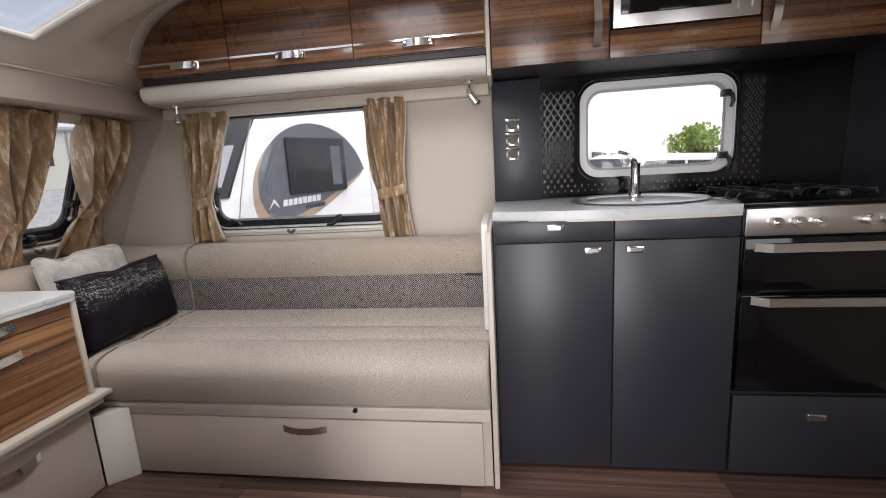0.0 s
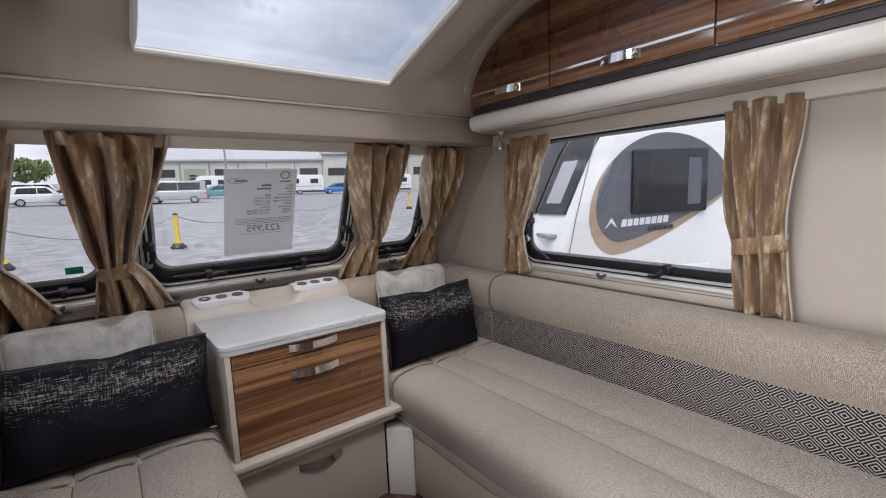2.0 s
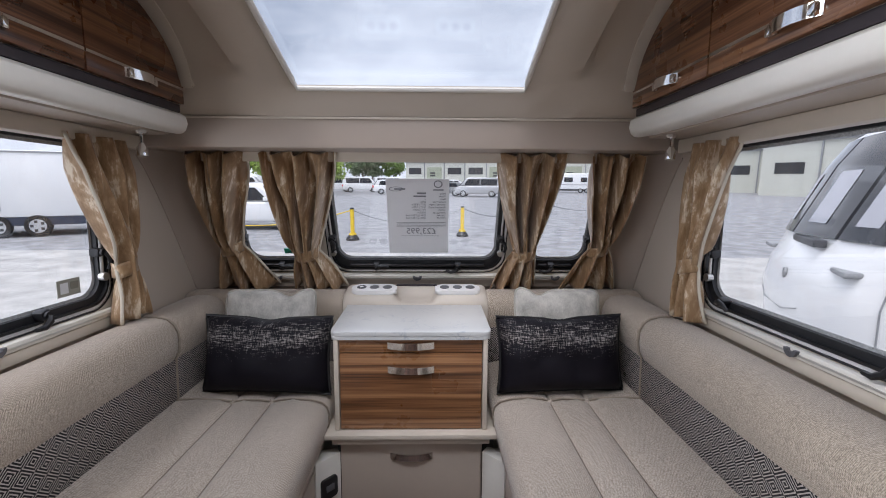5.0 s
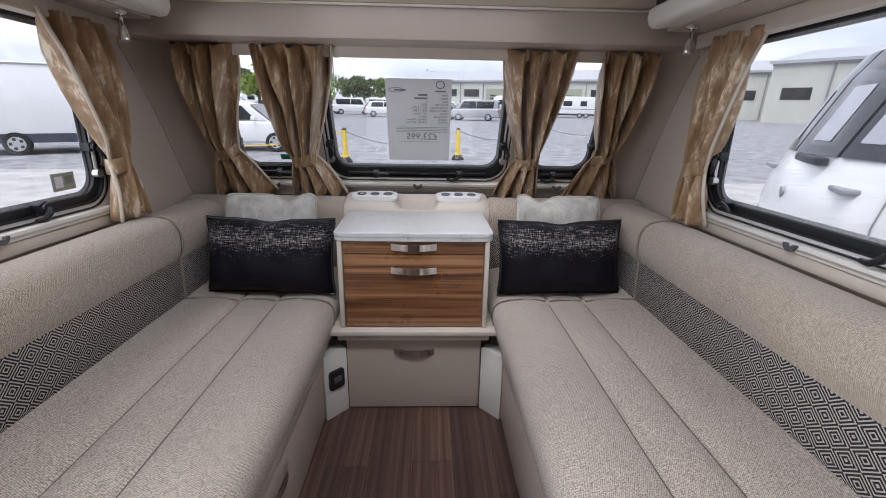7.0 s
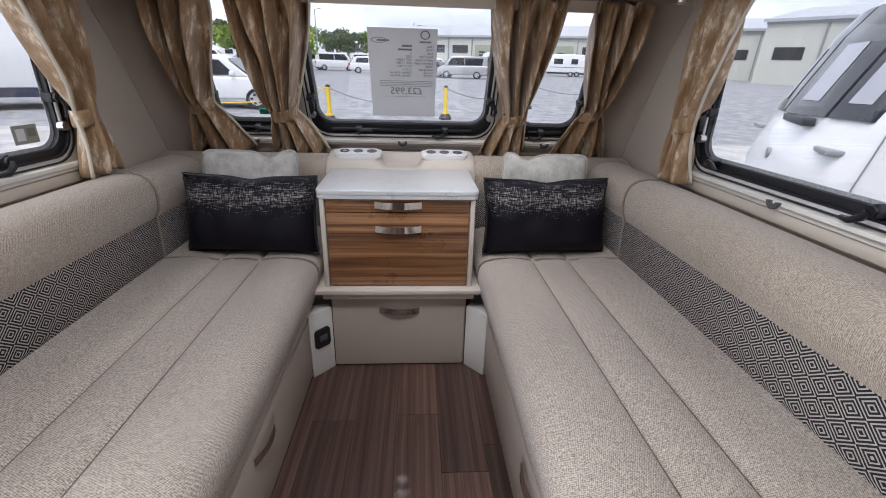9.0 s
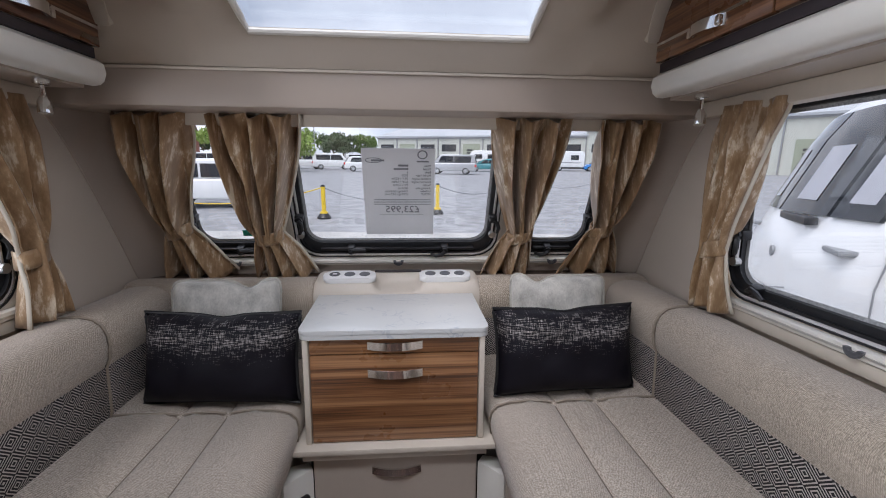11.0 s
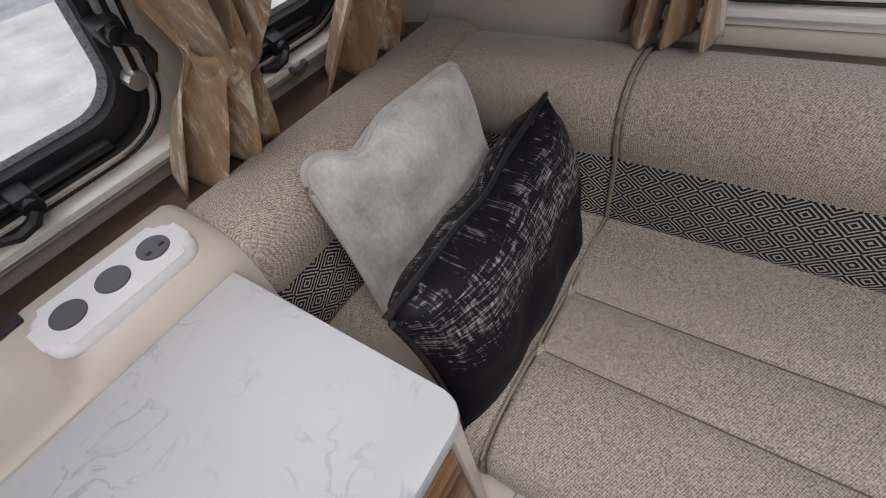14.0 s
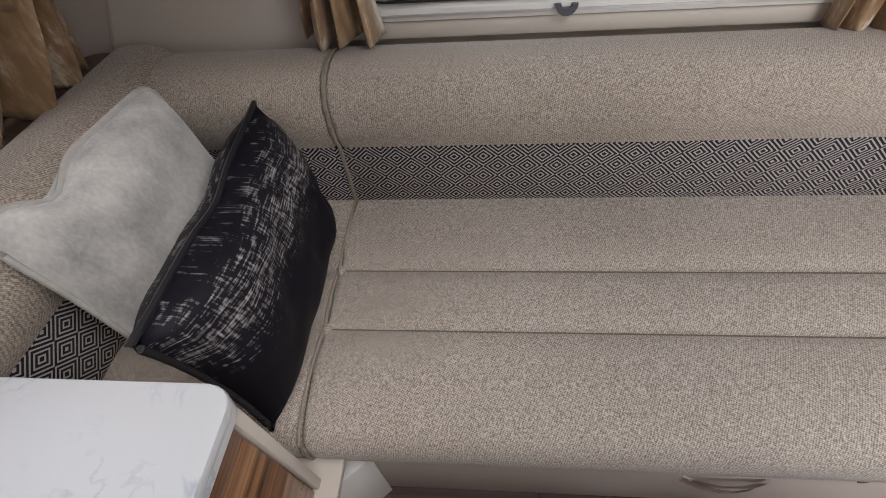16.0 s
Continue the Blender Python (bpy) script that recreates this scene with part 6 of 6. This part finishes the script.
def warehouse():
    """A long pale hall with a shallow roof, sage shutters and windows, beyond the parked cars."""
    def hall(p, q, deep, high, name, bays, label):
        a, b = Vector((*p, 0)), Vector((*q, 0))
        d = (b - a).normalized()
        nrm = Vector((-d.y, d.x, 0))
        L = (b - a).length
        m = Matrix(((d.x, nrm.x, 0, a.x), (d.y, nrm.y, 0, a.y), (0, 0, 1, GZ), (0, 0, 0, 1)))
        ob = thing(name, (a + b) / 2 + Vector((0, 0, GZ)), label, "warehouse")
        part("wall", moved(box(0, L, 0, deep, 0, high), m), M_CLAD, ob, smooth=False)
        part("roof", moved(prism([(-0.4, high), (deep / 2, high + deep * 0.10), (deep + 0.4, high), (deep + 0.4, high + 0.3), (deep / 2, high + deep * 0.10 + 0.3), (-0.4, high + 0.3)], -0.3, L + 0.3, "x"), m), M_ROOF, ob, smooth=False)
        part("gutter", moved(box(0, L, -0.25, 0, high - 0.25, high), m), M_GREY, ob, smooth=False)
        step = L / bays
        for k in range(bays):
            x = step * (k + 0.5)
            if k % 3 == 1:
                sh = part("shutter", moved(box(x - 1.7, x + 1.7, -0.06, 0.02, 0, 4.0), m), M_SHUT, ob, "sage roller shutter", smooth=False)
                for z in (2.2, 2.7):
                    part("shutter_window", moved(box(x - 0.9, x + 0.2, -0.09, -0.06, z, z + 0.3), m), M_DARK, sh, smooth=False)
            else:
                w = part("window", moved(box(x - 1.5, x + 1.5, -0.05, 0.02, 2.6, 3.9), m), M_DARK, ob, smooth=False)
            part("downpipe", moved(box(x + step / 2 - 0.08, x + step / 2 + 0.08, -0.18, 0, 0, high), m), M_GREY, ob, smooth=False)
        return ob

    hall((-6, 92), (30, 72), 22, 5.2, "warehouse_far", 9, "long pale warehouse with dark windows beyond the car park")
    hall((30, 72), (58, 52), 20, 6.2, "warehouse_mid", 7, "pale warehouse with sage shutters")
    hall((40, 52), (56, 20), 18, 6.5, "warehouse_near", 6, "near end of a pale warehouse with sage shutters")


warehouse()


def house(at, yaw):
    m = Matrix.Translation((at[0], at[1], GZ)) @ Matrix.Rotation(radians(yaw), 4, "Z")
    ob = thing("house", (at[0], at[1], GZ), "red brick house with a brown tiled roof", "house")
    part("wall", moved(box(-9, 9, -4, 4, 0, 5.0), m), M_BRICK, ob, smooth=False)
    part("roof", moved(prism([(-4.5, 4.9), (0, 8.0), (4.5, 4.9)], -9.4, 9.4, "x"), m), M_TILE, ob, smooth=False)
    for k in range(5):
        for z in (1.2, 3.4):
            part("window", moved(box(-7.6 + 3.5 * k, -6.2 + 3.5 * k, -4.06, -3.98, z, z + 1.1), m), M_WHITE, ob, smooth=False)


house((-52, 92), 12)


def tree(at, h, w, mat, seed, label):
    """A trunk with limbs and a crown of many small leaf clumps."""
    rnd = random.Random(seed)
    ob = thing("tree", (at[0], at[1], GZ), label, "tree", "trees")
    base = Vector((at[0], at[1], GZ))
    bm = tube([base, base + Vector((0.05, 0, h * 0.3)), base + Vector((0.1, 0.1, h * 0.65))], [0.035 * h, 0.025 * h, 0.008 * h], 8)
    for k in range(6):
        a = 6.28 * k / 6 + rnd.random()
        s = base + Vector((0, 0, h * (0.25 + 0.06 * k)))
        e = s + Vector((math.cos(a) * w * 0.32, math.sin(a) * w * 0.32, h * 0.25))
        tube([s, (s + e) / 2 + Vector((0, 0, 0.1)), e], [0.014 * h, 0.009 * h, 0.004 * h], 6, bm)
    part("trunk", bm, M_BARK, ob)
    lobes = [(Vector((rnd.uniform(-0.34, 0.34) * w, rnd.uniform(-0.34, 0.34) * w, h * rnd.uniform(0.42, 0.86))), rnd.uniform(0.14, 0.24)) for _ in range(13)]
    verts, faces = [], []
    for k in range(1500):
        c, r = rnd.choice(lobes)
        v = Vector((rnd.gauss(0, 1), rnd.gauss(0, 1), rnd.gauss(0, 1))).normalized() * (rnd.random() ** 0.4)
        p = base + c + Vector((v.x * r * w, v.y * r * w, v.z * r * h * 0.8))
        s = rnd.uniform(0.018, 0.045) * (h + w) / 2
        q = Euler((rnd.random() * 6, rnd.random() * 6, rnd.random() * 6)).to_matrix()
        i = len(verts)
        o = root_of(ob).location
        for c4 in ((-1, -0.6, 0.1), (1, -0.5, -0.1), (0.8, 0.6, 0.2), (-0.7, 0.7, -0.2)):
            verts.append(tuple(p + q @ (Vector(c4) * s) - o))
        faces.append((i, i + 1, i + 2, i + 3))
    me = bpy.data.meshes.new("crown")
    me.from_pydata(verts, [], faces)
    me.materials.append(mat)
    cr = new("crown", me)
    cr.parent = ob


tree((-16.5, 44), 5.2, 7.6, M_BUSH, 21, "bushy light green tree at the edge of the yard")
tree((-13.0, 47), 4.6, 6.4, M_BUSH, 22, "bushy light green tree at the edge of the yard")
rnd = random.Random(5)
for k in range(16):
    x = -72 + 5.2 * k + rnd.uniform(-1.5, 1.5)
    tree((x, 118 + rnd.uniform(-6, 6) - 0.1 * k), rnd.uniform(6.0, 9.5), rnd.uniform(7, 10), M_LEAF2 if k % 3 else M_LEAF, 30 + k, "tall green tree in the far tree line")
tree((30, -13.6), 4.2, 3.6, M_BUSH, 61, "green tree behind the parked caravans")


def lamp_post(at, h):
    ob = thing("lamp_post", (at[0], at[1], GZ), "tall grey lamp post in the yard", "lamp post", "lamp posts")
    b = Vector((at[0], at[1], GZ))
    part("pole", tube([b, b + Vector((0, 0, h))], [0.12, 0.07], 8), M_GREY, ob)
    part("arm", tube([b + Vector((0, 0, h - 0.05)), b + Vector((0.7, 0, h + 0.1))], 0.04, 6), M_GREY, ob)
    part("head", box(b.x + 0.5, b.x + 1.1, b.y - 0.15, b.y + 0.15, b.z + h + 0.04, b.z + h + 0.18, 0.03), M_GREY, ob)


lamp_post((9.5, 47), 8.0)
lamp_post((-18, 88), 9.0)
lamp_post((-23, 98), 9.0)
bt = thing("red_bin", (8.9, 42.0, GZ), "red plastic barrier block in the yard", "barrier")
part("body", prism([(8.3, GZ), (9.5, GZ), (9.3, GZ + 0.9), (8.5, GZ + 0.9)], 41.8, 42.3, "y", r=0.03), M_RED, bt)
# white vehicles seen through the kitchen window
caravan((13.5, -3.8), 150, 6.0, "white caravan parked behind the neighbouring one")
car((10.5, -5.0), 120, PAINTS["white"], "van", "white motorhome cab parked near the tree")

# the yard rises gently beyond the nose of the caravan
YARD = Matrix.Translation((0, 0, GZ)) @ Matrix.Rotation(radians(2.2), 4, "X") @ Matrix.Translation((0, 0, -GZ))
for ob in list(scene.objects):
    if ob not in indoors and ob.parent is None and not ob.name.startswith("neighbour"):
        ob.matrix_basis = YARD @ ob.matrix_basis

# ---- floor planks ----


def plank_cloth():
    m = wood("vinyl_wood_plank", "y", (0.042, 0.021, 0.015), (0.072, 0.037, 0.027), (0.125, 0.070, 0.051), 0.55)
    n, l = m.node_tree.nodes, m.node_tree.links
    b = n["Principled BSDF"]
    link = b.inputs["Base Color"].links[0]
    src = link.from_socket
    oi = n.new("ShaderNodeObjectInfo")
    mr = n.new("ShaderNodeMapRange")
    mr.inputs["To Min"].default_value, mr.inputs["To Max"].default_value = 0.62, 1.45
    l.new(oi.outputs["Random"], mr.inputs["Value"])
    hs = n.new("ShaderNodeHueSaturation")
    l.new(mr.outputs[0], hs.inputs["Value"]); l.new(src, hs.inputs["Color"]); l.new(hs.outputs[0], b.inputs["Base Color"])
    return m


M_PLANK = plank_cloth()
plank_mesh = {}
rnd = random.Random(8)
W = 0.1525
for i in range(14):
    x = -1.07 + W * i
    y1 = 0.10
    while y1 > -3.19:
        ln = min(y1 + 3.195, 0.92 if y1 < 0.1 else 0.25 + 0.6 * rnd.random())
        key = round(ln, 3)
        if key not in plank_mesh:
            me = bpy.data.meshes.new("plank")
            bm = box(-W / 2 + 0.0008, W / 2 - 0.0008, -ln + 0.0008, -0.0008, -0.004, 0.0, 0.0006, 1)
            bm.to_mesh(me)
            bm.free()
            me.materials.append(M_PLANK)
            plank_mesh[key] = me
        pk = new("plank", plank_mesh[key])
        pk.location = (x + W / 2, y1, 0.0)
        pk.parent = floor
        y1 -= ln
